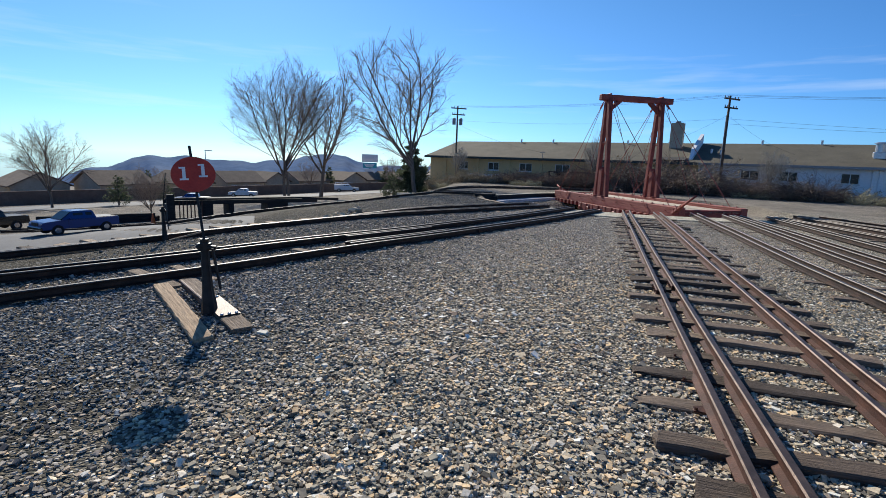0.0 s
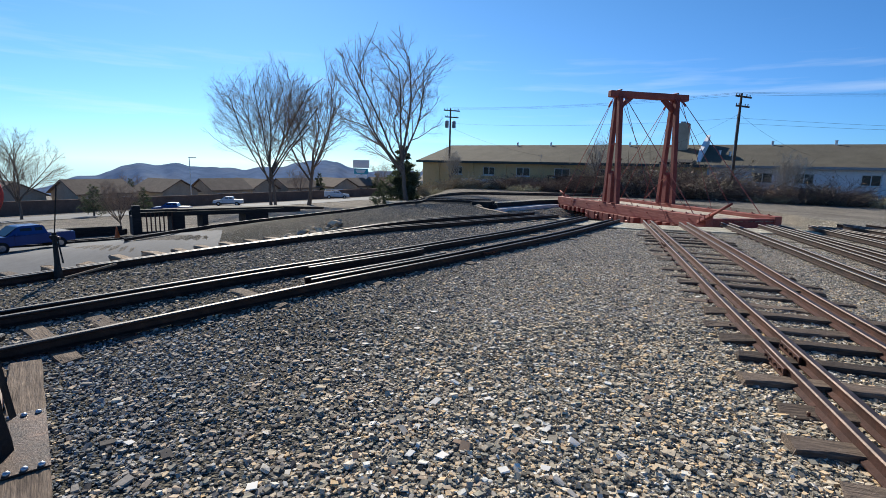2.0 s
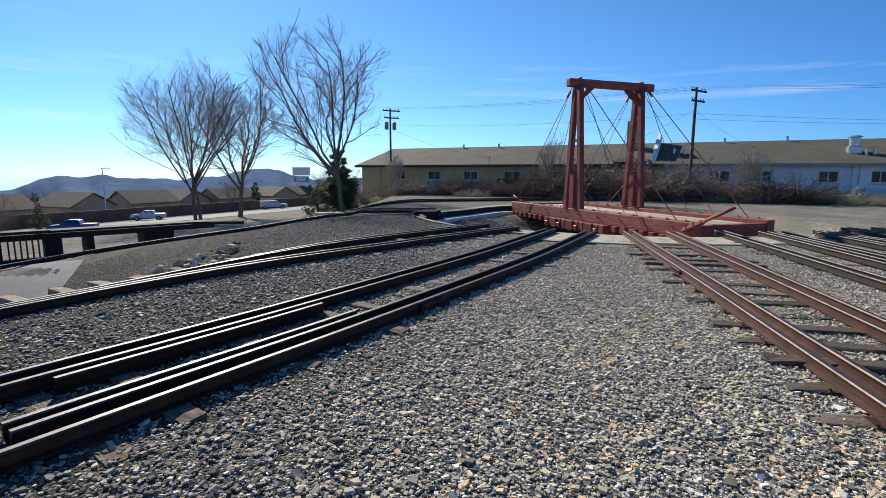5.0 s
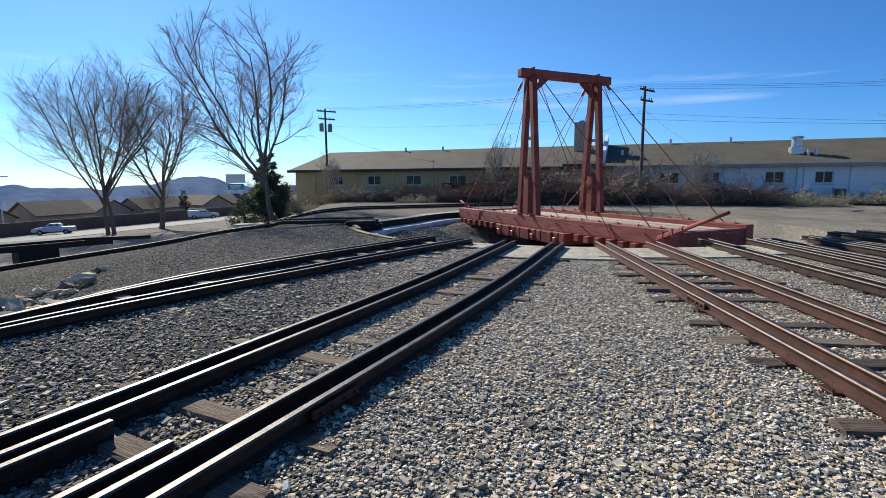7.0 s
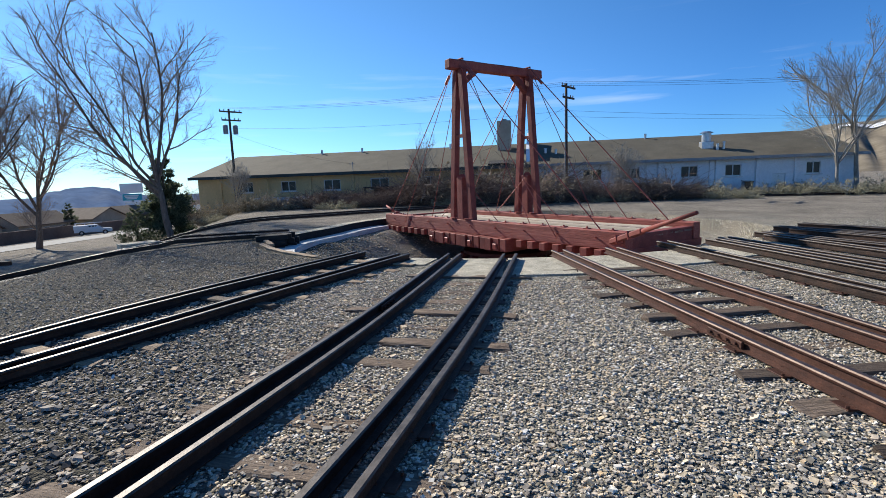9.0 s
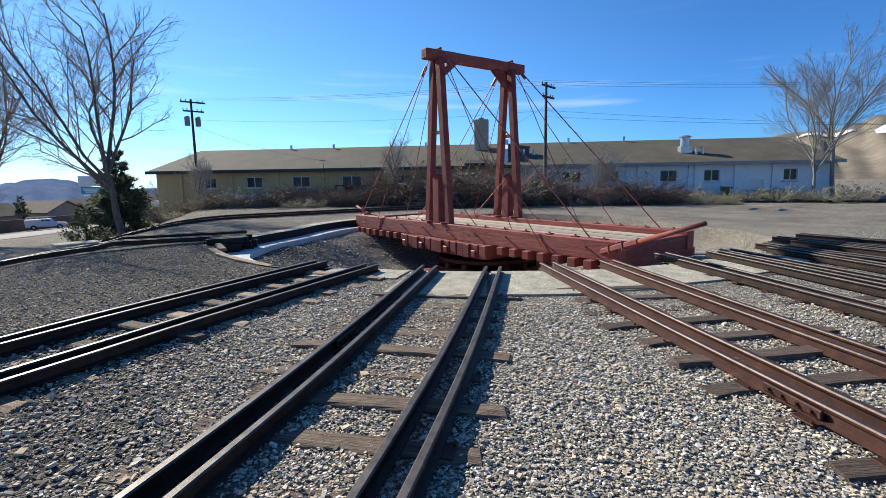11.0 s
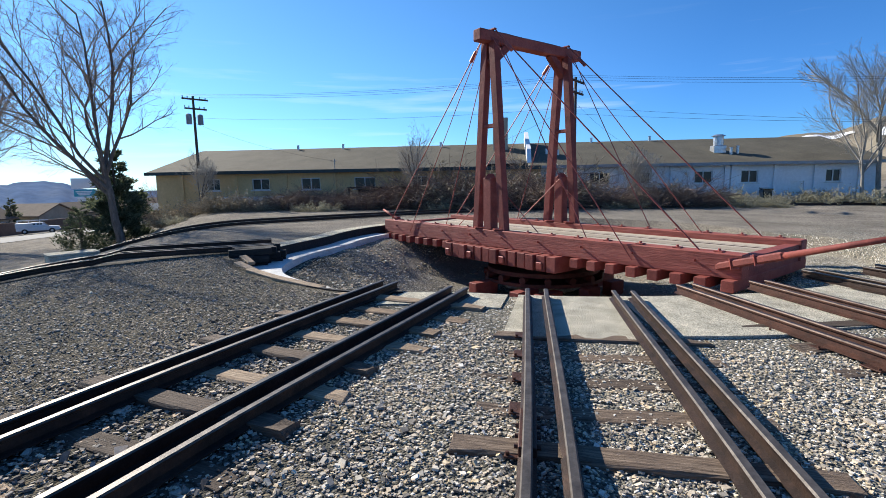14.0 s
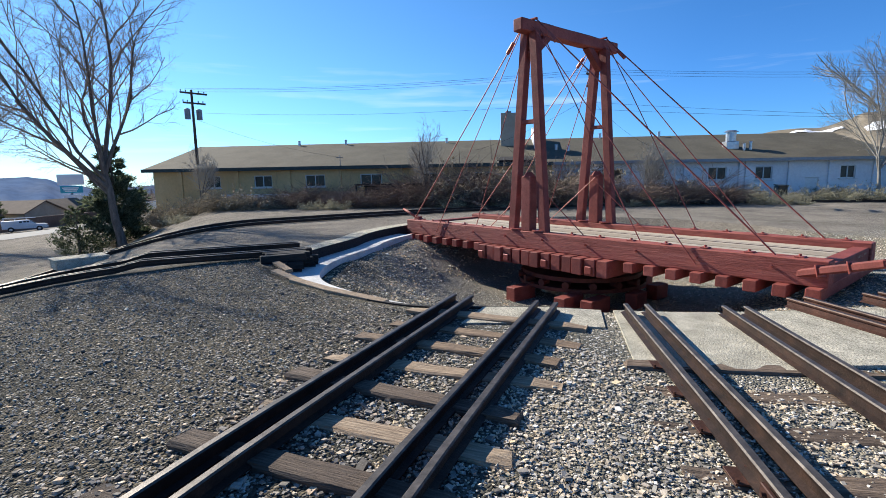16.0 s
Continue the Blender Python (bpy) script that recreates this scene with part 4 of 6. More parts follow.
# ---- utility poles and wires ----
def utility_pole(x, y, top, seed, transformers=0, turn=0.0):
    z0 = ground_z(x, y) - 0.3
    up = thing("utility_pole", pose(x, y, 0, 0, 0, turn), "weathered wooden utility pole with cross arms and insulators", "utility pole", "utility poles")
    bm = bmesh.new()
    rod(bm, (0, 0, z0), (0, 0, top), 0.13, 10, 0.085)
    part("pole", bm, "pole", up, "", True)
    for k, zz in enumerate((top - 0.25, top - 0.95)):
        arm = part("cross_arm", boxed((1.9 - 0.3 * k, 0.10, 0.12), pose(0.1, -0.13, zz), 0.01), "pole", up)
        for xx in (-0.8, -0.45, 0.45, 0.85):
            bm = bmesh.new()
            rod(bm, (xx * (1 - 0.15 * k), -0.13, zz + 0.06), (xx * (1 - 0.15 * k), -0.13, zz + 0.2), 0.03, 8, 0.045)
            part("insulator", bm, "grey_metal", arm)
    for k in range(transformers):
        bm = bmesh.new()
        a = (-0.42, 0.42)[k % 2]
        rod(bm, (a, -0.05, top - 2.1), (a, -0.05, top - 1.4), 0.2, 14)
        rod(bm, (a, -0.05, top - 1.4), (a, -0.05, top - 1.33), 0.2, 14, 0.1)
        part("transformer", bm, "grey_metal", up, "grey can transformer", False)
    return up


utility_pole(3.0, 59.2, 8.3, 1, 2, 20)
p2 = utility_pole(24.0, 40.9, 7.95, 2, 0, 25)
bm = bmesh.new()
rod(bm, (-0.25, -0.05, -0.4), (-0.25, -0.05, 6.4), 0.03, 6)
part("conduit", bm, "grey_metal", p2)


def wire(points, r=0.008):
    """One sagging overhead wire."""
    v, f = [], []
    n = 3
    ring_ = [(r * math.cos(2 * math.pi * k / n), r * math.sin(2 * math.pi * k / n)) for k in range(n)]
    for (a, b, sag) in points:
        a, b = Vector(a), Vector(b)
        base = len(v)
        d = (b - a).normalized()
        side = d.cross(Vector((0, 0, 1))).normalized()
        for i in range(15):
            t = i / 14
            p = a.lerp(b, t) - Vector((0, 0, sag * 4 * t * (1 - t)))
            v += [p + side * c + Vector((0, 0, s)) for c, s in ring_]
        for i in range(14):
            for k in range(n):
                q, w = base + i * n + k, base + i * n + (k + 1) % n
                f.append((q, w, w + n, q + n))
    return v, f


p1t, p2t = Vector((3.0, 59.2, 8.2)), Vector((24.0, 40.9, 7.85))
d12 = (p2t - p1t).normalized()
WIRES = []
for o, dz in ((-0.7, 0.1), (0.0, 0.12), (0.8, 0.1)):
    s = Vector((-d12.y, d12.x, 0)) * o
    WIRES.append([(p1t + s + Vector((0, 0, dz)), p2t + s + Vector((0, 0, dz)), 0.35), (p2t + s + Vector((0, 0, dz)), p2t + s + d12 * 45 + Vector((0, 0, -0.2)), 0.8)])
WIRES.append([(p1t + Vector((0, 0, -1.5)), p2t + Vector((0, 0, -1.7)), 0.4), (p2t + Vector((0, 0, -1.7)), p2t + d12 * 40 + Vector((0, 0, -3.6)), 0.5)])
WIRES.append([(p2t + Vector((0, 0, -2.1)), p2t + d12 * 40 + Vector((0, 0, -3.0)), 0.6)])
mast = BM @ Vector((10.1, -0.3, EAVE + 0.6))
WIRES.append([(p1t + Vector((0, 0, -1.9)), mast, 0.35)])
WIRES.append([(p2t + Vector((0, 0, -1.4)), BM @ Vector((31.5, 1.5, EAVE + 0.9)), 0.35)])
WIRES.append([(p2t + Vector((0, 0, -1.4)), BM @ Vector((19.5, 0.2, EAVE + 0.9)), 0.3)])
for w in WIRES:
    v, f = wire(w)
    tagged(raw("overhead_wire", v, f, "black_iron"), "thin dark overhead power wire slung between poles", "wire", "overhead wires")

# ---- distance: mountains and the snowy hill ----
def ridge_mesh(name, profile, dist, depth, base, mat, label, rough, seed):
    """A mountain range whose crest follows (azimuth from +y towards -x, height)."""
    n, rows = 150, 14
    v, f = [], []
    a0, a1 = profile[0][0], profile[-1][0]
    for i in range(n + 1):
        az = a0 + (a1 - a0) * i / n
        for (p, hp), (q, hq) in zip(profile, profile[1:]):
            if p <= az <= q:
                h = hp + (hq - hp) * smooth01((az - p) / (q - p))
                break
        for k in range(rows + 1):
            t = k / rows
            d = dist - depth * (1 - t)
            x, y = -math.sin(radians(az)) * d, math.cos(radians(az)) * d
            w = noise.fractal(Vector((x * 0.008 + seed, y * 0.008, 1.7)), 1.0, 2.1, 5)
            gully = abs(noise.noise(Vector((az * 0.55 + seed, t * 1.3, 0.3))))
            z = base + (h - base) * (t ** 0.8) + rough * (w * 0.35 + (gully - 0.3) * 1.4) * t * (1.15 - t) * 2.2 + rough * 0.12 * w * t
            v.append((x, y, z))
    for i in range(n):
        for k in range(rows):
            a = i * (rows + 1) + k
            f.append((a, a + rows + 1, a + rows + 2, a + 1))
    return tagged(raw(name, v, f, mat, smooth=True), label, "mountain", kind="structure")


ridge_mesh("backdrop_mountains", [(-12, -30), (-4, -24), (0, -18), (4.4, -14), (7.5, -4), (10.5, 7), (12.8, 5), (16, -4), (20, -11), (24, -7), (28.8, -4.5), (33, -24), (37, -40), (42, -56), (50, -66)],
           900, 420, -85, "hill", "bare mountains on the skyline, tinted blue for the haze", 14, 2.0)
ridge_mesh("backdrop_far_range", [(-14, -40), (-6, -24), (0, -10), (5, -12), (12, -30), (34, -60), (40, -62), (50, -72)], 1250, 300, -95, "hill", "far mountain range, tinted blue for the haze", 14, 9.0)
hill = ridge_mesh("backdrop_hill", [(-92, 46), (-80, 40), (-72, 34), (-66, 26), (-62, 20), (-59.5, 20.5), (-57, 17), (-52, 14), (-47, 8), (-42, 2)], 300, 150, -2, "hill_dry", "dry brown hill with patches of old snow", 5, 4.0)

# ---- paved ground at the foot of the embankment ----
def uv(u, v):
    return 4.7 - 0.82 * u + 0.57 * v, 24.0 + 0.57 * u + 0.82 * v


def paved(name, u0, u1, v0, v1, nu, nv, lift, mat, label, category, grow=0.0):
    v_, f_ = [], []
    for i in range(nu + 1):
        for k in range(nv + 1):
            vv = v0 + (v1 - v0) * k / nv
            ua = u0 + grow * smooth01((vv + 14) / 20)
            x, y = uv(ua + (u1 - ua) * i / nu, vv)
            v_.append((x, y, ground_z(x, y) + lift))
    for i in range(nu):
        for k in range(nv):
            a = i * (nv + 1) + k
            f_.append((a, a + 1, a + nv + 2, a + nv + 1))
    return tagged(raw(name, v_, f_, mat, smooth=True), label, category, kind="structure")


paved("parking_lot", 5.6, 27, -90, 14, 24, 60, 0.04, "asphalt", "sunlit grey asphalt parking lot", "parking lot", grow=20.5)
paved("road", 58, 72, -160, 160, 14, 90, 0.05, "asphalt", "pale grey street running past the houses", "road")


# ---- the switch stand with the number target ----
def letter_one(bm, x, z, h, y):
    """A slab-serif numeral one, lying on the disc's face."""
    box(bm, (h * 0.20, 0.004, h), pose(x, y, z))
    box(bm, (h * 0.52, 0.0042, h * 0.13), pose(x, y - 0.0006, z - h * 0.44))
    box(bm, (h * 0.30, 0.0042, h * 0.12), pose(x - h * 0.13, y - 0.0006, z + h * 0.43))


def switch_stand(x, y, number=True, turn=0.0):
    z0 = ground_z(x, y)
    lab = "black iron switch stand with a red number disc" if number else "black iron switch stand with a thin bare rod beside the track"
    st = thing("switch_stand", pose(x, y, z0, 0, 0, turn), lab, "switch stand", "switch stands")
    bm = bmesh.new()
    foot = [(0.075, 0.085, 0.05), (0.070, 0.078, 0.16), (0.050, 0.058, 0.34), (0.043, 0.046, 0.60), (0.038, 0.038, 0.86)]
    loops = []
    for hx, hy, z in foot:
        c = (-0.02 - 0.045 * z, 0.0 + 0.045 * z)
        loops.append([bm.verts.new((c[0] + sx * hx, c[1] + sy * hy, z)) for sx, sy in ((-1, -0.5), (-0.5, -1), (0.5, -1), (1, -0.5), (1, 0.5), (0.5, 1), (-0.5, 1), (-1, 0.5))])
    for lo, hi in zip(loops, loops[1:]):
        for k in range(8):
            bm.faces.new((lo[k], lo[(k + 1) % 8], hi[(k + 1) % 8], hi[k]))
    bm.faces.new(loops[0][::-1])
    bm.faces.new(loops[-1])
    part("stand_column", bm, "black_iron", st)
    bm = bmesh.new()
    rod(bm, (-0.06, 0.04, 0.84), (-0.06, 0.04, 0.93), 0.070, 14)
    rod(bm, (-0.06, 0.04, 0.93), (-0.06, 0.04, 0.985), 0.045, 12)
    box(bm, (0.20, 0.07, 0.05), pose(-0.03, 0.02, 0.885, 0, 8, 15), 0.01)
    part("lever_head", bm, "black_iron", st)
    bm = bmesh.new()
    beam(bm, (0.05, -0.02, 0.88), (0.12, -0.02, 0.36), 0.022, 0.036, 0.006)
    part("lever", bm, "black_iron", st)
    if number:
        bm = bmesh.new()
        rod(bm, (-0.05, 0.03, 0.9), (-0.26, 0.24, 2.12), 0.015, 8)
        part("mast", bm, "black_iron", st)
        ax = Vector((-0.21, 0.21, 1.22)).normalized()
        c = Vector((-0.05, 0.03, 0.9)).lerp(Vector((-0.26, 0.24, 2.12)), 0.71)
        m = Matrix.Translation(c) @ Vector((0, 0, 1)).rotation_difference(ax).to_matrix().to_4x4() @ Matrix.Rotation(radians(18), 4, "Z") @ Matrix.Rotation(radians(90), 4, "X")
        bm = bmesh.new()
        bmesh.ops.create_cone(bm, cap_ends=True, segments=48, radius1=0.22, radius2=0.22, depth=0.008, matrix=m @ Matrix.Translation((0, 0, 0.026)))
        disc = part("target_disc", bm, "disc", st, "round red number target")
        bm = bmesh.new()
        mm = m @ Matrix.Rotation(radians(-90), 4, "X")
        letter_one(bm, 0, 0, 0.165, 0)
        bm.transform(mm @ Matrix.Translation((-0.09, -0.033, 0.017)) @ Matrix.Rotation(radians(3), 4, "Y"))
        part("numeral", bm, "white_paint", disc, "white painted numeral 1")
        bm = bmesh.new()
        letter_one(bm, 0, 0, 0.165, 0)
        bm.transform(mm @ Matrix.Translation((0.10, -0.033, 0.039)) @ Matrix.Rotation(radians(3), 4, "Y"))
        part("numeral", bm, "white_paint", disc, "white painted numeral 1")
        # head timbers towards the track, a riveted plate on one of them
        for p, q, w, mat, lab2 in (((-1.14, 1.12), (0.28, -0.83), 0.185, "tie_tan", "long bleached split head timber"),
                                   ((-0.93, 1.41), (0.55, -0.54), 0.215, "tie_brown", "brown checked head timber")):
            p, q = Vector((*p, -0.03)), Vector((*q, -0.03))
            bm = boxed(((q - p).length, w, 0.20), None, 0.010)
            bmesh.ops.subdivide_edges(bm, edges=[e for e in bm.edges if e.calc_length() > 0.8], cuts=16)
            rr = random.Random(int(w * 1000))
            for v in bm.verts:
                v.co += Vector((rr.uniform(-1, 1), rr.uniform(-1, 1), rr.uniform(-1, 0.6))) * 0.006
            part("head_timber", bm, mat, st, lab2).matrix_basis = span(p, q)
        along = Vector((0.607, -0.794, 0))
        across = Vector((0.794, 0.607, 0))
        pm = span(Vector((0.27, -0.17, 0.080)), Vector((-0.24, 0.495, 0.080)))
        plate = part("base_plate", boxed((0.84, 0.23, 0.014), None, 0.003), "rail", st, "rusty riveted base plate")
        plate.matrix_basis = pm
        for k in range(6):
            bm = bmesh.new()
            bmesh.ops.create_icosphere(bm, subdivisions=2, radius=0.019, matrix=Matrix.Translation(((-0.39, 0.36)[k // 3], -0.075 + 0.075 * (k % 3), 0.012)))
            part("rivet", bm, "galvanised", plate, "worn bright rivet", smooth=True)
        bm = bmesh.new()
        rod(bm, (-0.84, 1.06, 0.12), (-0.16, 0.19, 0.12), 0.019, 8)
        part("throw_rod", bm, "rail_brown", st)
        for k in range(4):
            c = Vector((0.30, -0.53, -0.015)) - along * 0.10 * k
            bm = boxed((0.26, 0.070, 0.03), None, 0.006)
            part("rusty_slat", bm, "rail_brown", st).matrix_basis = span(c - across * 0.13, c + across * 0.13)
    else:
        bm = bmesh.new()
        rod(bm, (-0.05, 0.03, 0.9), (0.08, 0.06, 1.95), 0.014, 6)
        part("mast", bm, "black_iron", st)
        bm = bmesh.new()
        beam(bm, (0.1, 0.0, 0.05), (0.8, 0.75, 0.22), 0.06, 0.04, 0.008)
        part("operating_lever", bm, "tie_pale", st)
        st.matrix_basis = st.matrix_basis @ Matrix.Diagonal((0.74, 0.74, 0.80, 1))
    if number:
        st.matrix_basis = st.matrix_basis @ Matrix.Diagonal((1.13, 1.13, 0.98, 1))
    return st


switch_stand(-2.67, 6.03)
switch_stand(-5.9, 11.2, number=False)


# ---- bare trees ----
def tube(V, F, pts, rads, sides):
    base = len(V)
    for i, p in enumerate(pts):
        d = (pts[min(i + 1, len(pts) - 1)] - pts[max(i - 1, 0)])
        d = d.normalized() if d.length > 1e-6 else Vector((0, 0, 1))
        a = d.cross(Vector((0.3, 0.9, 0.1))).normalized()
        b = d.cross(a)
        for k in range(sides):
            t = 2 * math.pi * k / sides
            V.append(p + (a * math.cos(t) + b * math.sin(t)) * rads[i])
    for i in range(len(pts) - 1):
        for k in range(sides):
            q, w = base + i * sides + k, base + i * sides + (k + 1) % sides
            F.append((q, w, w + sides, q + sides))


def bare_tree(x, y, height, seed, label, limbs=6, fork=0.24, spread=0.62, lean=(0, 0), twigs=1.0, stems=1, droop=0.0, trunk_r=0.0155, thin=1.0, side=1.0, wide=0.42, wood="bark", twig="twig", shift=(0, 0)):
    r = random.Random(seed)
    z0 = ground_z(x, y) - 0.15
    tv, tf, cv, cf = [], [], [], []
    heart = Vector((x + (lean[0] * 0.5 + shift[0]) * height, y + shift[1] * height, z0 + 0.56 * height))

    def outside(p):
        """Above 1 where p leaves the rounded crown."""
        q = p - heart
        h = height * (0.46 if q.z > 0 else 0.40)
        return (q.x ** 2 + q.y ** 2) / (wide * height) ** 2 + (q.z / h) ** 2 + 0.20 * noise.noise(p * (3.2 / height) + Vector((seed, 0, 0)))

    def grow(p, d, length, rad, level):
        if level >= 2 and outside(p) > 1.0 + r.uniform(-0.12, 0.10):
            return
        n = (6, 5, 4, 3, 2, 2)[level]
        pts, dirs = [p.copy()], []
        q = p.copy()
        dd = d.copy()
        for i in range(n):
            up = 0.07 if level == 0 else 0.06 if level == 1 else 0.065 - droop
            dd = (dd + Vector((r.gauss(0, 0.13), r.gauss(0, 0.13), r.gauss(0, 0.08) + up)) * (0.6 if level == 0 else 1.0)).normalized()
            q = q + dd * (length / n)
            pts.append(q.copy())
            dirs.append(dd.copy())
            if level and i > 0 and outside(q) > 1.0 + r.uniform(-0.06, 0.16):
                break
        n = len(dirs)
        end = 0.55 if level == 0 else 0.35
        rads = [rad * (1 - (1 - end) * i / n) for i in range(n + 1)]
        if level <= 1 or rad > height * 0.0042:
            tube(tv, tf, pts, rads, 8 if level == 0 else 6)
        else:
            tube(cv, cf, pts, [max(v, 0.0028 * thin) for v in rads], 4 if level == 2 else 3)
        if level >= 5:
            return
        count = (limbs, 11, 3 + int(7 * twigs), 3 + int(5 * twigs), 1 + int(4 * twigs))[level]
        for k in range(count):
            t = (0.58 + 0.42 * (k + r.random()) / count) if level == 0 else (0.16 + 0.84 * (k + r.random()) / count)
            i = min(n - 1, int(t * n))
            at = pts[i].lerp(pts[i + 1], t * n - i)
            base = dirs[i]
            ang = r.uniform(0, 2 * math.pi) if level else 2 * math.pi * (k + r.uniform(-0.25, 0.25)) / count
            a = base.cross(Vector((0.1, 0.2, 1.0 if abs(base.z) < 0.9 else 0.0))).normalized()
            b = base.cross(a)
            off = (spread * r.uniform(0.40, 1.25)) if level == 0 else r.uniform(0.5, 1.1) * side
            nd = (base + (a * math.cos(ang) + b * math.sin(ang)) * off).normalized()
            nl = (height * (1 - fork) * r.uniform(0.62, 0.95)) if level == 0 else length * (r.uniform(0.42, 0.70) if level == 1 else r.uniform(0.36, 0.60)) * (1.12 - 0.5 * t)
            nr = rad * (r.uniform(0.40, 0.58) if level == 0 else r.uniform(0.30, 0.46))
            grow(at, nd, nl, nr, level + 1)

    for s in range(stems):
        o = Vector((0.0, 0, 0)) if stems == 1 else Vector((math.cos(s * 2.4), math.sin(s * 2.4), 0)) * height * 0.02
        d = Vector((lean[0] + (0 if stems == 1 else r.uniform(-0.12, 0.12)), lean[1], 1)).normalized()
        grow(Vector((x, y, z0)) + o, d, height * fork, height * trunk_r * (1 if stems == 1 else 0.75), 0)
    t = thing("bare_tree", Matrix(), label, "tree", "bare trees")
    raw("trunk", tv, tf, wood, t, smooth=True)
    raw("crown", cv, cf, twig, t, "leafless fine twigs")
    return t


bare_tree(-1.35, 48.6, 15.4, 7, "tall leafless cottonwood with a forked pale trunk by the siding", limbs=7, fork=0.31, spread=0.85, lean=(-0.13, 0), droop=0.01, side=0.95, wide=0.48, shift=(0.04, 0), twigs=0.78, thin=0.75)
bare_tree(-22.2, 78.0, 21.5, 12, "leafless cottonwood with spreading grey branches", limbs=6, fork=0.26, spread=0.85, lean=(0.04, 0), stems=2, thin=1.1, side=0.95, wide=0.38, shift=(-0.05, 0), twigs=0.8)
bare_tree(-18.3, 84.5, 23.5, 23, "leafless cottonwood with a slim leaning trunk", limbs=6, fork=0.28, spread=0.80, thin=1.1, side=0.95, wide=0.32, twigs=0.8)
bare_tree(37.6, 31.2, 9.0, 31, "pale leafless tree beside the through track", limbs=6, fork=0.28, spread=0.55, droop=0.06, side=0.7, twigs=0.7, wide=0.36, wood="bark_pale", twig="twig_pale", trunk_r=0.013)
bare_tree(40.6, 31.6, 12.0, 37, "grey leafless tree with a divided trunk", limbs=5, fork=0.40, spread=0.6, side=0.75, twigs=0.6, wide=0.38, wood="bark_pale", twig="twig_pale", lean=(-0.05, 0), trunk_r=0.013)
bare_tree(-46.5, 62.5, 10.5, 41, "young leafless tree beyond the parking lot", limbs=9, fork=0.26, spread=0.75, thin=1.3, wide=0.46, twigs=0.5)
bare_tree(-23.5, 42.5, 4.6, 43, "small leafless tree by the parking lot kerb", limbs=9, fork=0.22, spread=0.8, twigs=0.5)
bare_tree(*(BM @ Vector((30.1, -3.5, 0)))[:2], 4.0, 47, "small pale leafless tree against the white wall", limbs=8, fork=0.2, spread=0.55, twig="twig_pale", wood="bark_pale", twigs=0.5)
bare_tree(*(BM @ Vector((16.7, -3.6, 0)))[:2], 5.6, 48, "slender leafless tree in front of the tan wall", limbs=7, fork=0.3, spread=0.4, wide=0.2, twig="twig_pale", twigs=0.35)
bare_tree(2.6, 54.8, 4.6, 49, "slender leafless tree by the building corner", limbs=7, fork=0.3, spread=0.45, wide=0.3, twig="twig_pale", twigs=0.5)
for k, (x, y, h) in enumerate(((-66, 118, 8), (-30, 128, 9), (-12, 150, 10), (-4, 170, 11), (-48, 126, 7))):
    bare_tree(x, y, h, 60 + k, "far leafless street tree among the houses", limbs=6, fork=0.2, spread=0.8, twigs=0.3, thin=2.5)


# ---- evergreens and brush ----
def evergreen_mesh(name, h, w, seed, n):
    r = random.Random(seed)
    V, F = [], []
    boughs = []
    for k in range(44):
        t = (k + r.random()) / 44
        ang = k * 2.4 + r.uniform(-0.5, 0.5)
        reach = w * 0.5 * (1 - 0.85 * t ** 1.3) * r.uniform(0.55, 1.15)
        boughs.append((Vector((0, 0, h * (0.06 + 0.86 * t))), Vector((math.cos(ang), math.sin(ang), r.uniform(0.05, 0.6))).normalized() * reach, reach))
    weight = [b[2] for b in boughs]
    for k in range(n):
        root, arm, reach = r.choices(boughs, weight)[0]
        f = r.uniform(0.25, 1.0) ** 0.7
        c = root + arm * f + Vector((r.gauss(0, 1), r.gauss(0, 1), r.gauss(0, 0.7))) * (0.05 + 0.15 * (1 - f) + 0.06) * reach
        c.z = max(0.02, c.z)
        out = (arm.normalized() + Vector((0, 0, 0.5))).normalized()
        l = r.uniform(0.12, 0.30) * h / 5
        for j in range(3):
            d = (out + Vector((r.gauss(0, 0.5), r.gauss(0, 0.5), r.gauss(0, 0.4)))).normalized()
            s = d.cross(Vector((r.random(), r.random(), 0.3))).normalized() * l * 0.16
            b = len(V)
            V += [c - s, c + s, c + d * l]
            F.append((b, b + 1, b + 2))
    me = bpy.data.meshes.new(name)
    me.from_pydata(V, [], F)
    me.materials.append(M["needle"])
    return me


def evergreen(x, y, h, w, seed, label, n=5200):
    z = ground_z(x, y)
    t = thing("evergreen_tree", pose(x, y, z), label, "tree", "evergreens")
    bm = bmesh.new()
    rod(bm, (0, 0, -0.2), (0, 0, h * 0.85), 0.03 * h, 8, 0.005 * h)
    part("trunk", bm, "bark", t)
    finish("foliage", evergreen_mesh("foliage", h, w, seed, n), None, t)
    return t


evergreen(-1.9, 53.0, 6.4, 3.9, 3, "dark green juniper standing behind the cottonwood trunk", 5200)
evergreen(-3.8, 52.5, 3.4, 3.2, 5, "low dark green juniper beside the taller one", 2600)
for k, (x, y, h, w) in enumerate(((-40.5, 66, 4.2, 3.0), (-35.5, 68, 3.6, 2.4), (-68, 63, 6, 4), (-28, 140, 7, 4), (-14, 160, 7, 5), (-62, 112, 6, 4))):
    evergreen(x, y, h, w, 10 + k, "dark green conifer near the houses", 2200)


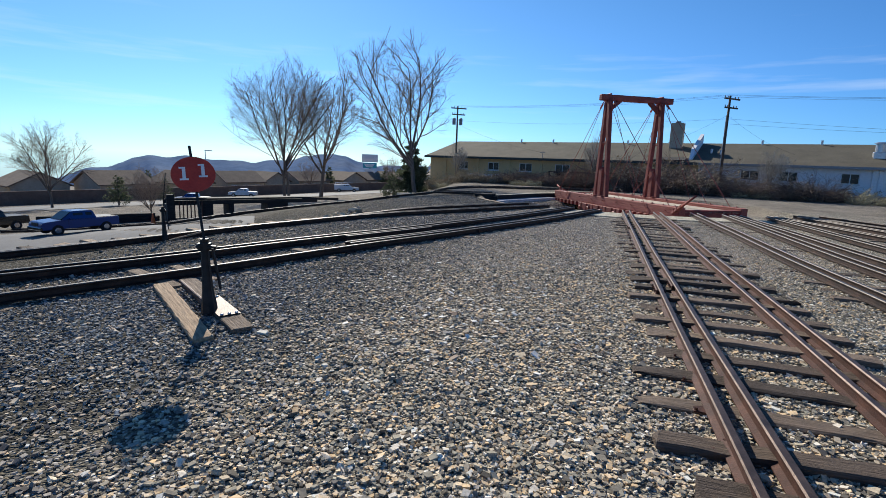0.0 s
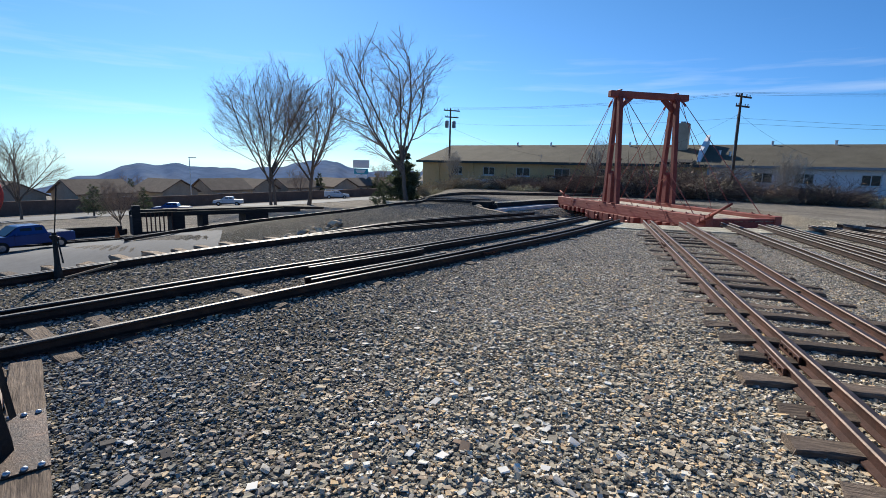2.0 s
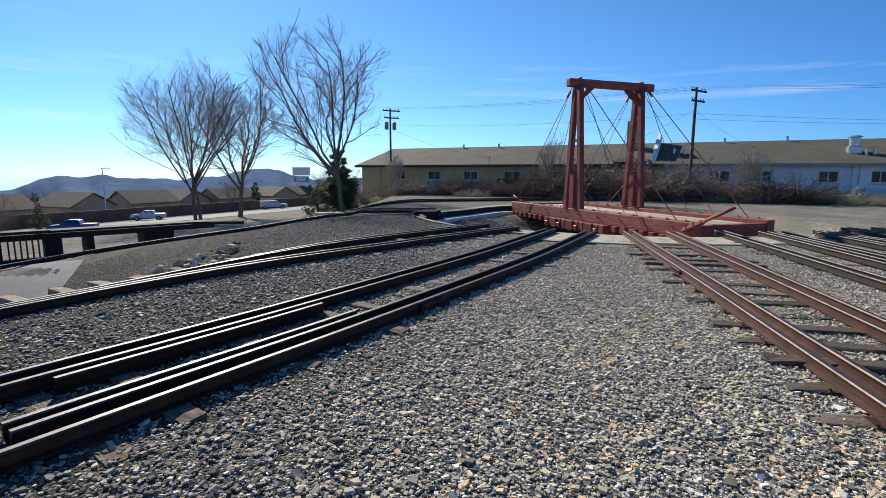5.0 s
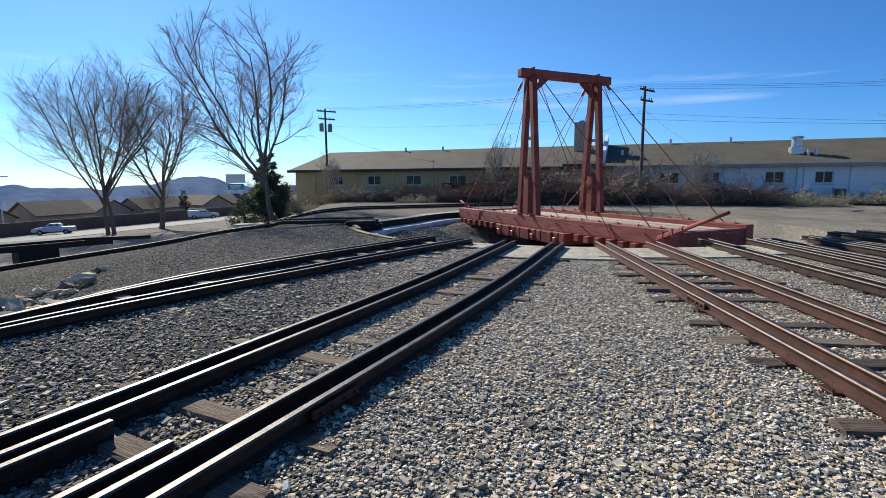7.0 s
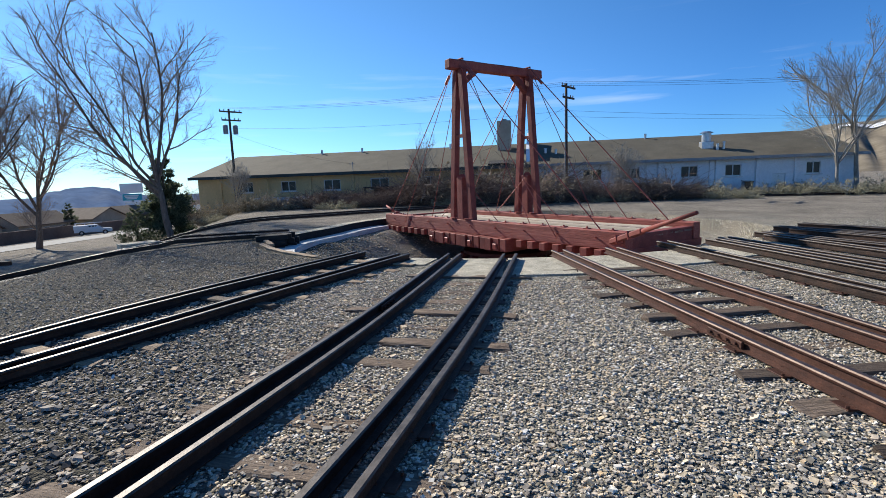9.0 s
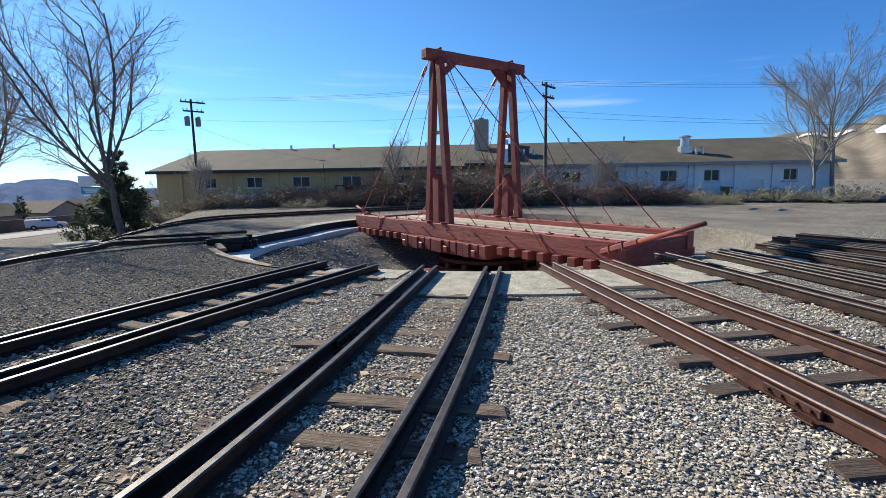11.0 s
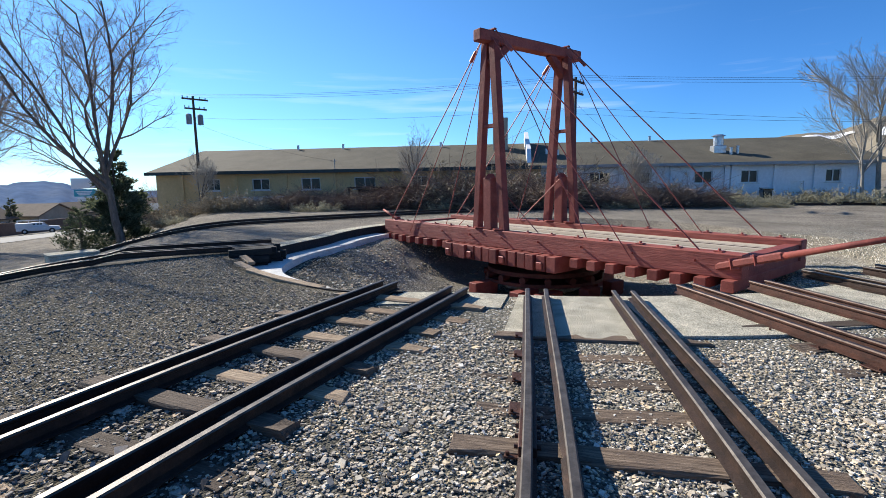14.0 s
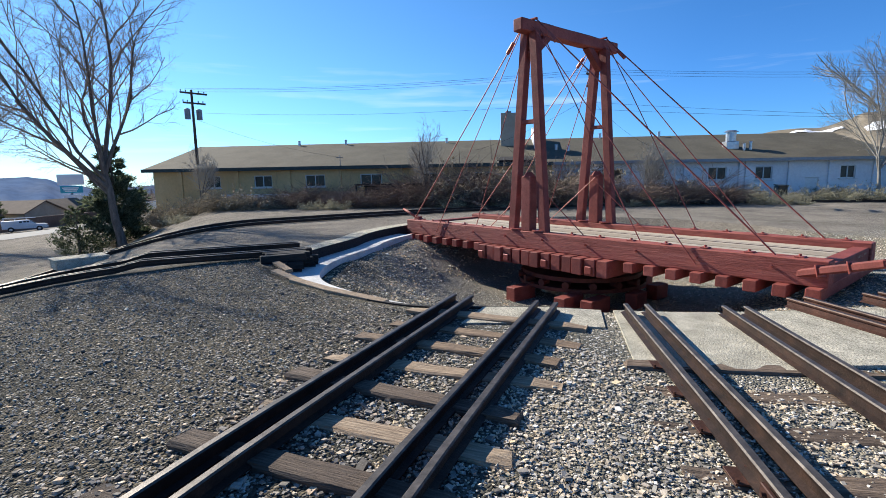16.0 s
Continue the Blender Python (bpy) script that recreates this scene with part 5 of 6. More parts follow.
def brush_mesh(name, h, w, seed, stems, mat, sub=5, thick=0.008, leaf=0):
    """A thicket of arching stems and side twigs."""
    r = random.Random(seed)
    V, F = [], []
    for k in range(stems):
        a = r.uniform(0, 2 * math.pi)
        b0 = Vector((math.cos(a), math.sin(a), 0)) * w * 0.25 * math.sqrt(r.random())
        d = Vector((math.cos(a) * r.uniform(0, 1.0), math.sin(a) * r.uniform(0, 1.0), r.uniform(0.6, 1.5))).normalized()
        l = h * r.uniform(0.6, 1.2)
        pts = [b0]
        for i in range(4):
            d = (d + Vector((math.cos(a) * 0.18, math.sin(a) * 0.18, -0.16)) + Vector((r.gauss(0, 0.12), r.gauss(0, 0.12), r.gauss(0, 0.1)))).normalized()
            pts.append(pts[-1] + d * l / 4)
        tube(V, F, pts, [thick * (1 - 0.17 * i) for i in range(5)], 3)
        for j in range(sub):
            i = r.randrange(1, 5)
            p = pts[i - 1].lerp(pts[i], r.random())
            e = (d + Vector((r.gauss(0, 0.7), r.gauss(0, 0.7), r.gauss(0.2, 0.5)))).normalized()
            m = p + e * l * r.uniform(0.12, 0.3)
            tube(V, F, [p, m + (e + Vector((0, 0, -0.3))) * l * 0.12], [thick * 0.6, thick * 0.3], 3)
            for q in range(leaf):
                c = p.lerp(m, r.random()) + Vector((r.gauss(0, 1), r.gauss(0, 1), r.gauss(0, 1))) * 0.03 * h
                s = Vector((r.gauss(0, 1), r.gauss(0, 1), r.gauss(0, 1))).normalized() * 0.035 * h
                u = Vector((r.gauss(0, 1), r.gauss(0, 1), r.gauss(0.8, 1))).normalized() * 0.07 * h
                b = len(V)
                V += [c - s, c + s, c + u]
                F.append((b, b + 1, b + 2))
    me = bpy.data.meshes.new(name)
    me.from_pydata(V, [], F)
    me.materials.append(M[mat])
    return me


BRUSH = [brush_mesh("brush", 1.7, 2.6, 70 + k, 110, "brush", 8, 0.012) for k in range(3)]
PALE = [brush_mesh("pale_brush", 1.5, 2.2, 80 + k, 110, "brush_pale", 7, 0.011, 1) for k in range(2)]
SAGE = [brush_mesh("sage", 0.9, 1.3, 90 + k, 62, "sage", 6, 0.008, 4) for k in range(2)]


def shrub(me, name, x, y, s, r, label, category="shrub", group="brush along the building", zs=1.0):
    ob = new(name, me)
    ob.matrix_basis = pose(x, y, ground_z(x, y) - 0.05, 0, 0, r.uniform(0, 360)) @ Matrix.Diagonal((s, s, s * zs, 1))
    return tagged(ob, label, category, group)


r = random.Random(77)
# low growth along the front, with taller clumps, the tallest before the joint of the tan and the white wall
for k in range(34):
    p = BM @ Vector((6.0 + 28.0 * (k / 33) + r.uniform(-0.5, 0.5), -r.uniform(1.0, 5.2), 0))
    shrub(r.choice(BRUSH), "dry_shrub", p.x, p.y, r.uniform(0.55, 0.95), r, "tangled leafless reddish-brown brush in front of the building")
for middle, half, count, low, high in ((8.7, 1.5, 6, 0.85, 1.1), (12.6, 1.4, 6, 0.75, 0.95), (16.6, 0.9, 3, 1.4, 1.8), (20.2, 2.4, 8, 1.5, 2.0), (24.7, 1.3, 5, 1.5, 2.0), (28.0, 1.0, 3, 0.9, 1.2), (32.0, 1.1, 5, 0.95, 1.25)):
    for k in range(count):
        p = BM @ Vector((middle + half * (2 * (k + 0.5) / count - 1) + r.uniform(-0.2, 0.2), -r.uniform(2.2, 4.8), 0))
        shrub(r.choice(BRUSH + PALE[:1]), "dry_shrub", p.x, p.y, r.uniform(low, high), r, "tall tangled leafless brush in front of the building")
for k in range(12):
    p = BM @ Vector((-2.0 + 10.0 * k / 11 + r.uniform(-0.4, 0.4), -r.uniform(2.5, 6.0), 0))
    shrub(r.choice(PALE), "pale_shrub", p.x, p.y, r.uniform(0.7, 1.05), r, "pale dry rabbitbrush at the building corner")
for k in range(16):
    p = BM @ Vector((35.0 + 11.0 * k / 15 + r.uniform(-0.3, 0.3), -r.uniform(1.2, 4.2), 0))
    shrub(r.choice(SAGE), "sagebrush", p.x, p.y, r.uniform(0.75, 1.45), r, "grey-green sagebrush clump along the white wall", "sagebrush", "sagebrush along the wall")
for k in range(10):
    p = BM @ Vector((9 + 30 * r.random(), -r.uniform(5.0, 6.6), 0))
    shrub(r.choice(SAGE), "sagebrush", p.x, p.y, r.uniform(0.5, 0.9), r, "small dry sagebrush clump on the bare bank", "sagebrush", "sagebrush along the wall")
for k in range(16):
    x, y = uv(r.uniform(16, 34), r.uniform(16, 40))
    shrub(r.choice(SAGE), "sagebrush", x, y, r.uniform(0.5, 1.1), r, "dry sagebrush clump on the dirt bank", "sagebrush", "sagebrush on the bank")

# skip and lean-to in front of the tan wall
lean = thing("lean_to_shed", BM @ Matrix.Translation((14.0, -1.4, 0)), "dark open lean-to shed against the tan wall", "shed")
part("roof", boxed((4.6, 2.4, 0.08), pose(0, 0, 1.28, -4, 0, 0), 0.01), "black_timber", lean)
for x in (-2.2, 0, 2.2):
    part("post", boxed((0.1, 0.1, 2.6), pose(x, -1.1, 0.0)), "black_timber", lean)
part("back_panel", boxed((4.4, 0.06, 2.4), pose(0, 1.0, 0.05)), "black_timber", lean)
bin_ = thing("rubbish_bin", BM @ Matrix.Translation((38.6, -1.0, ground_z(*(BM @ Vector((38.6, -1.0, 0)))[:2]))), "dark wheeled rubbish bin by the white wall", "bin")
part("body", boxed((0.55, 0.6, 0.85), pose(0, 0, 0.45), 0.04), "black_car", bin_)
part("lid", boxed((0.6, 0.66, 0.08), pose(0, -0.02, 0.91, 6), 0.02), "black_car", bin_)
fence = thing("low_panel_fence", BM @ Matrix.Translation((4.4, -1.6, 0)), "low pale board fence in front of the tan wall", "fence")
for k in range(3):
    part("panel", boxed((1.55, 0.06, 1.1), pose(-1.6 + 1.6 * k, 0, 0.25), 0.01), "white_wall", fence)


# ---- vehicles ----
def wheel(parent, x, y, r=0.36, w=0.24):
    bm = bmesh.new()
    rod(bm, (x, y - w / 2, r), (x, y + w / 2, r), r, 24)
    bmesh.ops.bevel(bm, geom=[e for e in bm.edges if abs(e.verts[0].co.y - e.verts[1].co.y) < 1e-5], offset=0.03, segments=2, affect="EDGES")
    t = part("wheel", bm, "rubber", parent, "black tyre")
    s = 1 if y > 0 else -1
    bm = bmesh.new()
    rod(bm, (x, y + s * (w / 2 - 0.03), r), (x, y + s * (w / 2 + 0.012), r), r * 0.6, 16, r * 0.5)
    part("rim", bm, "chrome", t)


def extrude_side(profile, width, taper=0.0):
    """A body from a side outline (x, z), width across, drawn in towards the top."""
    bm = bmesh.new()
    zs = [z for _, z in profile]
    lo, hi = min(zs), max(zs)
    sides = []
    for s in (-1, 1):
        sides.append([bm.verts.new((x, s * (width / 2 - taper * (z - lo) / (hi - lo)), z)) for x, z in profile])
    n = len(profile)
    bm.faces.new(sides[0])
    bm.faces.new(sides[1][::-1])
    for k in range(n):
        bm.faces.new((sides[0][(k + 1) % n], sides[0][k], sides[1][k], sides[1][(k + 1) % n]))
    bmesh.ops.recalc_face_normals(bm, faces=bm.faces)
    bmesh.ops.bevel(bm, geom=list(bm.edges), offset=0.035, segments=2, affect="EDGES")
    return bm


def pickup(name, m, paint, label, category, rack=False):
    """Front towards +x."""
    t = thing(name, m, label, category, "parked vehicles")
    part("body", extrude_side([(2.4, 0.42), (2.42, 0.78), (2.25, 0.93), (1.15, 1.02), (-0.55, 1.03), (-2.4, 1.03), (-2.42, 0.45)], 1.76), paint, t)
    cab = part("cab", extrude_side([(1.2, 1.0), (0.55, 1.52), (0.4, 1.56), (-0.65, 1.56), (-0.8, 1.5), (-0.95, 1.0)], 1.66, 0.2), paint, t)
    for s in (-1, 1):
        bm = boxed((0.6, 0.03, 0.34), pose(0.18, s * 0.72, 1.27, s * 12, 0, 0), 0.01)
        part("side_window", bm, "glass", cab)
        part("side_window", boxed((0.4, 0.03, 0.32), pose(-0.48, s * 0.72, 1.28, s * 12, 0, 0), 0.01), "glass", cab)
        part("mirror", boxed((0.10, 0.2, 0.15), pose(0.78, s * 0.95, 1.1), 0.03), paint, t)
        part("headlight", boxed((0.06, 0.34, 0.18), pose(2.36, s * 0.66, 0.78), 0.02), "lamp", t)
        part("door_line", boxed((0.01, 0.01, 0.5), pose(0.85, s * 0.885, 0.75)), "black_iron", t)
    part("windscreen", boxed((0.78, 1.32, 0.03), pose(0.9, 0, 1.27, 0, 38, 0), 0.01), "glass", cab)
    part("bumper", boxed((0.16, 1.78, 0.22), pose(2.42, 0, 0.5), 0.04), "black_car" if paint != "white_car" else "grey_metal", t)
    part("grille", boxed((0.04, 0.85, 0.2), pose(2.41, 0, 0.78), 0.01), "black_iron", t)
    part("bed", boxed((1.25, 1.45, 0.03), pose(-1.65, 0, 1.04)), "black_iron", t)
    for x in (1.5, -1.5):
        for s in (-1, 1):
            wheel(t, x, s * 0.80)
    if rack:
        bm = bmesh.new()
        for s in (-0.75, 0.75):
            rod(bm, (-2.3, s, 1.85), (1.2, s, 1.85), 0.03, 6)
            for x in (-2.2, -1.0, 0.2):
                rod(bm, (x, s, 1.0), (x, s, 1.85), 0.03, 6)
        part("ladder_rack", bm, "white_car", t)
        part("tool_box", boxed((1.9, 1.8, 0.6), pose(-1.5, 0, 1.2), 0.03), "white_car", t)
    return t


def park(x, y, yaw, s=1.0):
    return pose(x, y, ground_z(x, y) + 0.05, 0, 0, yaw) @ Matrix.Diagonal((s, s, s, 1))


pickup("pickup_truck", park(-20.6, 29.4, 240, 0.84), "blue_paint", "shiny blue pickup truck parked on the asphalt lot", "pickup truck")
pickup("suv", park(-27.6, 31.5, 245, 0.84), "black_car", "dark green sport utility vehicle parked on the lot", "car")
pickup("utility_truck", park(-19.5, 118.0, 10, 1.15), "white_car", "white utility truck with a ladder rack at the roadside", "truck", rack=True)
pickup("white_pickup", park(-34.0, 92.0, 190), "white_car", "white pickup truck on the street", "pickup truck")
pickup("blue_car", park(-31.0, 66.0, 190, 0.9), "blue_paint", "small dark blue car driving on the street", "car")
pickup("parked_car", park(1.2, 66.0, 60), "white_car", "white car parked beside the tan building", "car")

# ---- old black timber frame by the lot ----
FA, FB = Vector((-18.4, 35.1, 0)), Vector((-9.6, 41.4, 0))
fz = ground_z(-14, 38)
FM = span((FA.x, FA.y, fz), (FB.x, FB.y, fz))
tf_ = thing("wagon_frame", FM, "old black timber and iron wagon frame resting on blocks", "wagon frame")
L2 = (FB - FA).length / 2
for y in (-0.75, 0.75):
    part("long_beam", boxed((2 * L2, 0.28, 0.30), pose(0, y, 1.35), 0.02), "black_timber", tf_)
part("bottom_sill", boxed((2 * L2 * 0.98, 0.25, 0.26), pose(0.1, -0.9, 0.15), 0.02), "black_timber", tf_)
part("top_plank", boxed((2 * L2 * 0.8, 1.2, 0.10), pose(0.8, 0, 1.56), 0.02), "black_timber", tf_)
for x, w in ((-L2 + 0.25, 0.5), (-L2 + 2.6, 0.7), (L2 - 3.2, 1.6), (-L2 + 4.2, 0.35)):
    part("support_block", boxed((w, 1.7, 1.25), pose(x, 0, 0.62), 0.02), "black_timber", tf_)
part("end_post", boxed((0.45, 0.4, 1.95), pose(-L2 + 0.2, -0.95, 0.97), 0.02), "black_timber", tf_)
for k in range(7):
    part("bar", boxed((0.07, 0.07, 1.2), pose(-L2 + 0.75 + 0.24 * k, -0.95, 0.85), 0.005), "rail_brown", tf_)
part("head_plate", boxed((2.6, 0.35, 0.14), pose(-L2 + 1.2, -0.9, 1.62), 0.01), "black_timber", tf_)
part("loose_beam", boxed((3.2, 0.25, 0.2), pose(L2 + 0.4, -0.6, 1.45, 0, 3, 4), 0.02), "black_timber", tf_)
cone = thing("traffic_cone", pose(-18.9, 34.4, ground_z(-18.9, 34.4) + 0.05), "orange traffic cone standing by the timber frame", "traffic cone")
bm = bmesh.new()
rod(bm, (0, 0, 0.02), (0, 0, 0.72), 0.16, 14, 0.03)
part("cone_body", bm, "plastic_orange", cone)
part("cone_base", boxed((0.38, 0.38, 0.03), pose(0, 0, 0.015), 0.01), "black_iron", cone)
for k, (u, v, l, n) in enumerate(((30, -6, 7, 5), (29, -16, 5, 4))):
    x, y = uv(u, v)
    st = thing("timber_pile", pose(x, y, ground_z(x, y), 0, 0, 35 + 10 * k), "pile of dark old timbers lying on the ground", "timber pile", "timber piles")
    for j in range(n):
        part("timber", boxed((l, 0.26, 0.22), pose(r.uniform(-0.4, 0.4), (j % 2) * 0.34 - 0.15, 0.11 + 0.23 * (j // 2), 0, 0, r.uniform(-3, 3)), 0.015), "black_timber", st)
vault = thing("concrete_box", pose(-1.6, 36.4, ground_z(-1.6, 36.4), 0, 0, 20), "low concrete utility vault with a pale lid", "utility box")
part("body", boxed((1.35, 0.8, 0.26), pose(0, 0, 0.12), 0.02), "concrete", vault)
part("lid", boxed((1.4, 0.84, 0.06), pose(0, 0, 0.28), 0.01), "concrete", vault)

# ---- houses, block wall, roadside sign and lamps beyond the lot ----
def gabled_house(x, y, yaw, w, d, h, rise, label):
    z = ground_z(x, y)
    t = thing("house", pose(x, y, z, 0, 0, yaw), label, "house", "houses beyond the street")
    raw("wall", [(sx * w / 2, sy * d / 2, zz) for zz in (-0.5, h) for sx, sy in ((-1, -1), (1, -1), (1, 1), (-1, 1))] + [(-w / 2, 0, h + rise), (w / 2, 0, h + rise)],
        [(0, 1, 5, 4), (2, 3, 7, 6), (1, 2, 6, 9, 5), (3, 0, 4, 8, 7), (3, 2, 1, 0)], "house", t)
    o = 0.5
    rv = []
    for sx in (-1, 1):
        xx = sx * (w / 2 + o)
        k = rise / (d / 2)
        rv += [(xx, -d / 2 - o, h - k * o + 0.05), (xx, 0, h + rise + 0.05), (xx, d / 2 + o, h - k * o + 0.05), (xx, d / 2 + o, h - k * o - 0.15), (xx, 0, h + rise - 0.15), (xx, -d / 2 - o, h - k * o - 0.15)]
    raw("roof", rv, [(0, 1, 7, 6), (1, 2, 8, 7), (2, 3, 9, 8), (3, 4, 10, 9), (4, 5, 11, 10), (5, 0, 6, 11), (0, 5, 4, 1), (1, 4, 3, 2), (6, 7, 10, 11), (7, 8, 9, 10)], "house_roof", t)
    for k in range(3):
        wx = -w / 2 + w * (k + 0.6) / 3.2
        p = part("window", boxed((1.1, 0.06, 1.0), pose(wx, -d / 2 - 0.01, h * 0.55)), "glass", t)
        part("window_frame", boxed((1.25, 0.04, 0.1), pose(wx, -d / 2 - 0.03, h * 0.55 + 0.55)), "frame_white", p)
    part("window", boxed((0.06, 1.1, 1.0), pose(w / 2 + 0.01, 0.2, h * 0.6)), "glass", t)
    return t


hr = random.Random(9)
for k in range(17):
    x, y = uv(94 + hr.uniform(-2, 5), -78 + 12.5 * k + hr.uniform(-2, 2))
    gabled_house(x, y, 57 + hr.uniform(-4, 4) + (90 if k % 2 else 0), hr.uniform(9, 11.5), hr.uniform(7.5, 9), 3.2, 2.1, "beige stucco house with a brown gabled roof behind a block wall")
wl = thing("block_wall", Matrix(), "long brown block wall along the far side of the street", "garden wall")
for k in range(34):
    x, y = uv(80, -120 + 8 * k)
    part("wall_panel", boxed((8.0, 0.3, 2.6), pose(x, y, ground_z(x, y) + 0.7, 0, 0, 55.2)), "blockwall", wl)
sx, sy = -20.5, 172.0
sg = thing("roadside_sign", pose(sx, sy, ground_z(sx, sy), 0, 0, 10), "tall white and teal roadside sign on a pole", "sign")
part("pole", boxed((0.5, 0.4, 9.0), pose(0, 0, 3.5)), "grey_metal", sg)
part("panel", boxed((5.4, 0.4, 2.6), pose(0, -0.3, 10.0), 0.05), "white_car", sg)
part("panel", boxed((4.6, 0.4, 1.8), pose(0, -0.3, 7.6), 0.05), "sign_teal", sg)
part("panel", boxed((3.6, 0.4, 4.6), pose(0, -0.3, 4.0), 0.05), "white_car", sg)
for k in range(3):
    part("lettering_bar", boxed((3.4 - 0.5 * k, 0.05, 0.3), pose(-0.2, -0.53, 7.95 - 0.4 * k)), "white_paint", sg)
for x, y in ((-44, 100), (-14, 165)):
    lp = thing("street_lamp", pose(x, y, ground_z(x, y)), "slim grey street lamp on the far roadside", "street lamp", "street lamps")
    bm = bmesh.new()
    rod(bm, (0, 0, 0), (0, 0, 9), 0.12, 8, 0.07)
    part("mast", bm, "galvanised", lp)
    part("lamp_head", boxed((1.4, 0.25, 0.15), pose(0.6, 0, 9.0), 0.03), "galvanised", lp)

# ---- snow patches on the near hill ----
def hill_patch(az0, az1, d0, d1, lift):
    V, F = [], []
    n = 16
    for i in range(n + 1):
        for k in range(6):
            az = radians(az0 + (az1 - az0) * i / n)
            t = k / 5
            wob = 0.25 * noise.noise(Vector((i * 0.6, k * 0.4, az0)))
            d = d0 + (d1 - d0) * min(1.0, max(0.0, (t + wob * (1 if 0 < k < 5 else 2)) * math.sin(math.pi * (0.08 + 0.84 * i / n)) ** 0.5))
            x, y = -math.sin(az) * d, math.cos(az) * d
            _, loc, _, _ = hill.closest_point_on_mesh(Vector((x, y, 20)))
            ok, p, _, _ = hill.ray_cast(Vector((x, y, 400)), Vector((0, 0, -1)))
            V.append(((p if ok else loc) + Vector((0, 0, lift))))
    for i in range(n):
        for k in range(5):
            a = i * 6 + k
            F.append((a, a + 6, a + 7, a + 1))
    return V, F


for az0, az1, d0, d1 in ((-58, -52, 268, 282), (-63.5, -59.5, 262, 276), (-76, -64.5, 225, 266), (-80, -77, 250, 275)):
    v_, f_ = hill_patch(az0, az1, d0, d1, 0.5)
    tagged(raw("snow_patch", v_, f_, "snow"), "patch of old white snow on the dry hillside", "snow", "snow patches", kind="structure")


# ---- loose stones ----
def stones(name, n, region, size, mat, label, seed, keep=None, sink=0.3, flat=0.62, angular=False, level=ground_z):
    g = np.random.default_rng(seed)
    base = np.array([(1, 0, 0), (-1, 0, 0), (0, 1, 0), (0, -1, 0), (0, 0, 1), (0, 0, -1), (0.62, 0.62, 0.5), (-0.62, 0.6, 0.5), (-0.6, -0.62, 0.5), (0.62, -0.6, 0.5)])
    faces = np.array([(0, 6, 9), (9, 3, 0), (0, 2, 6), (6, 4, 9), (6, 2, 7), (7, 4, 6), (7, 1, 8), (8, 4, 7), (2, 1, 7), (8, 3, 9), (9, 4, 8), (1, 3, 8), (0, 5, 2), (2, 5, 1), (1, 5, 3), (3, 5, 0), (0, 3, 9)][:16])
    wild = 0.28
    if angular:   # a broken block in place of a worn pebble
        base = np.array([(i, j, k) for i in (-0.78, 0.78) for j in (-0.78, 0.78) for k in (-0.7, 0.7)])
        faces = np.array([(0, 1, 3), (0, 3, 2), (4, 6, 7), (4, 7, 5), (0, 4, 5), (0, 5, 1), (2, 3, 7), (2, 7, 6), (1, 5, 7), (1, 7, 3)])
        wild = 0.34
    x0, x1, y0, y1 = region
    P = np.stack([g.uniform(x0, x1, n), g.uniform(y0, y1, n)], 1)
    if keep is not None:
        P = P[keep(P[:, 0], P[:, 1], g)]
    n = len(P)
    s = size * np.exp(g.normal(0, 0.33, n))
    V = base[None] * (1 + g.uniform(-wild, wild, (n, len(base), 1 if not angular else 3)))
    V = V * np.stack([s * g.uniform(0.8, 1.35, n), s * g.uniform(0.6, 1.0, n), s * g.uniform(0.56 * flat, flat, n)], 1)[:, None, :]
    a, b = g.uniform(0, 2 * np.pi, n), g.normal(0, 0.34, n)
    c, d = np.cos(b)[:, None], np.sin(b)[:, None]
    V = np.stack([V[..., 0] * c + V[..., 2] * d, V[..., 1], -V[..., 0] * d + V[..., 2] * c], -1)
    c, d = np.cos(a)[:, None], np.sin(a)[:, None]
    V = np.stack([V[..., 0] * c - V[..., 1] * d, V[..., 0] * d + V[..., 1] * c, V[..., 2]], -1)
    Z = np.array([level(float(x), float(y)) for x, y in P])
    V += np.stack([P[:, 0], P[:, 1], Z + s * (0.5 - sink) + g.uniform(-0.006, 0.012, n)], 1)[:, None, :]
    F = faces[None] + (np.arange(n) * len(base))[:, None, None]
    me = bpy.data.meshes.new(name)
    me.vertices.add(n * len(base))
    me.vertices.foreach_set("co", V.astype(np.float32).ravel())
    nf = n * len(faces)
    me.loops.add(nf * 3)
    me.loops.foreach_set("vertex_index", F.astype(np.int32).ravel())
    me.polygons.add(nf)
    me.polygons.foreach_set("loop_start", np.arange(nf, dtype=np.int32) * 3)
    me.polygons.foreach_set("use_smooth", np.zeros(nf, dtype=bool))
    me.update(calc_edges=True)
    me.materials.append(M[mat])
    return tagged(new(name, me), label, "stones", kind="stuff")


CX, CY = CENTRE.x, CENTRE.y


def yard(x, y, g):
    r = np.hypot(x - CX, y - CY)
    near = np.exp(-((x - 2.5) / 9.0) ** 2)
    u = -0.82 * (x - 4.7) + 0.57 * (y - 24.0)
    return (r > 10.8 - 1.5 * (x < 4.9)) & (g.random(len(x)) < near) & (g.random(len(x)) > (u - 6.0) / 4.0) 


def lane(x, y, g):
    """The strip of tan stone between the two middle tracks."""
    mid = 0.9 + 0.13 * y
    return yard(x, y, g) & (g.random(len(x)) < np.exp(-((x - mid) / 2.6) ** 2))


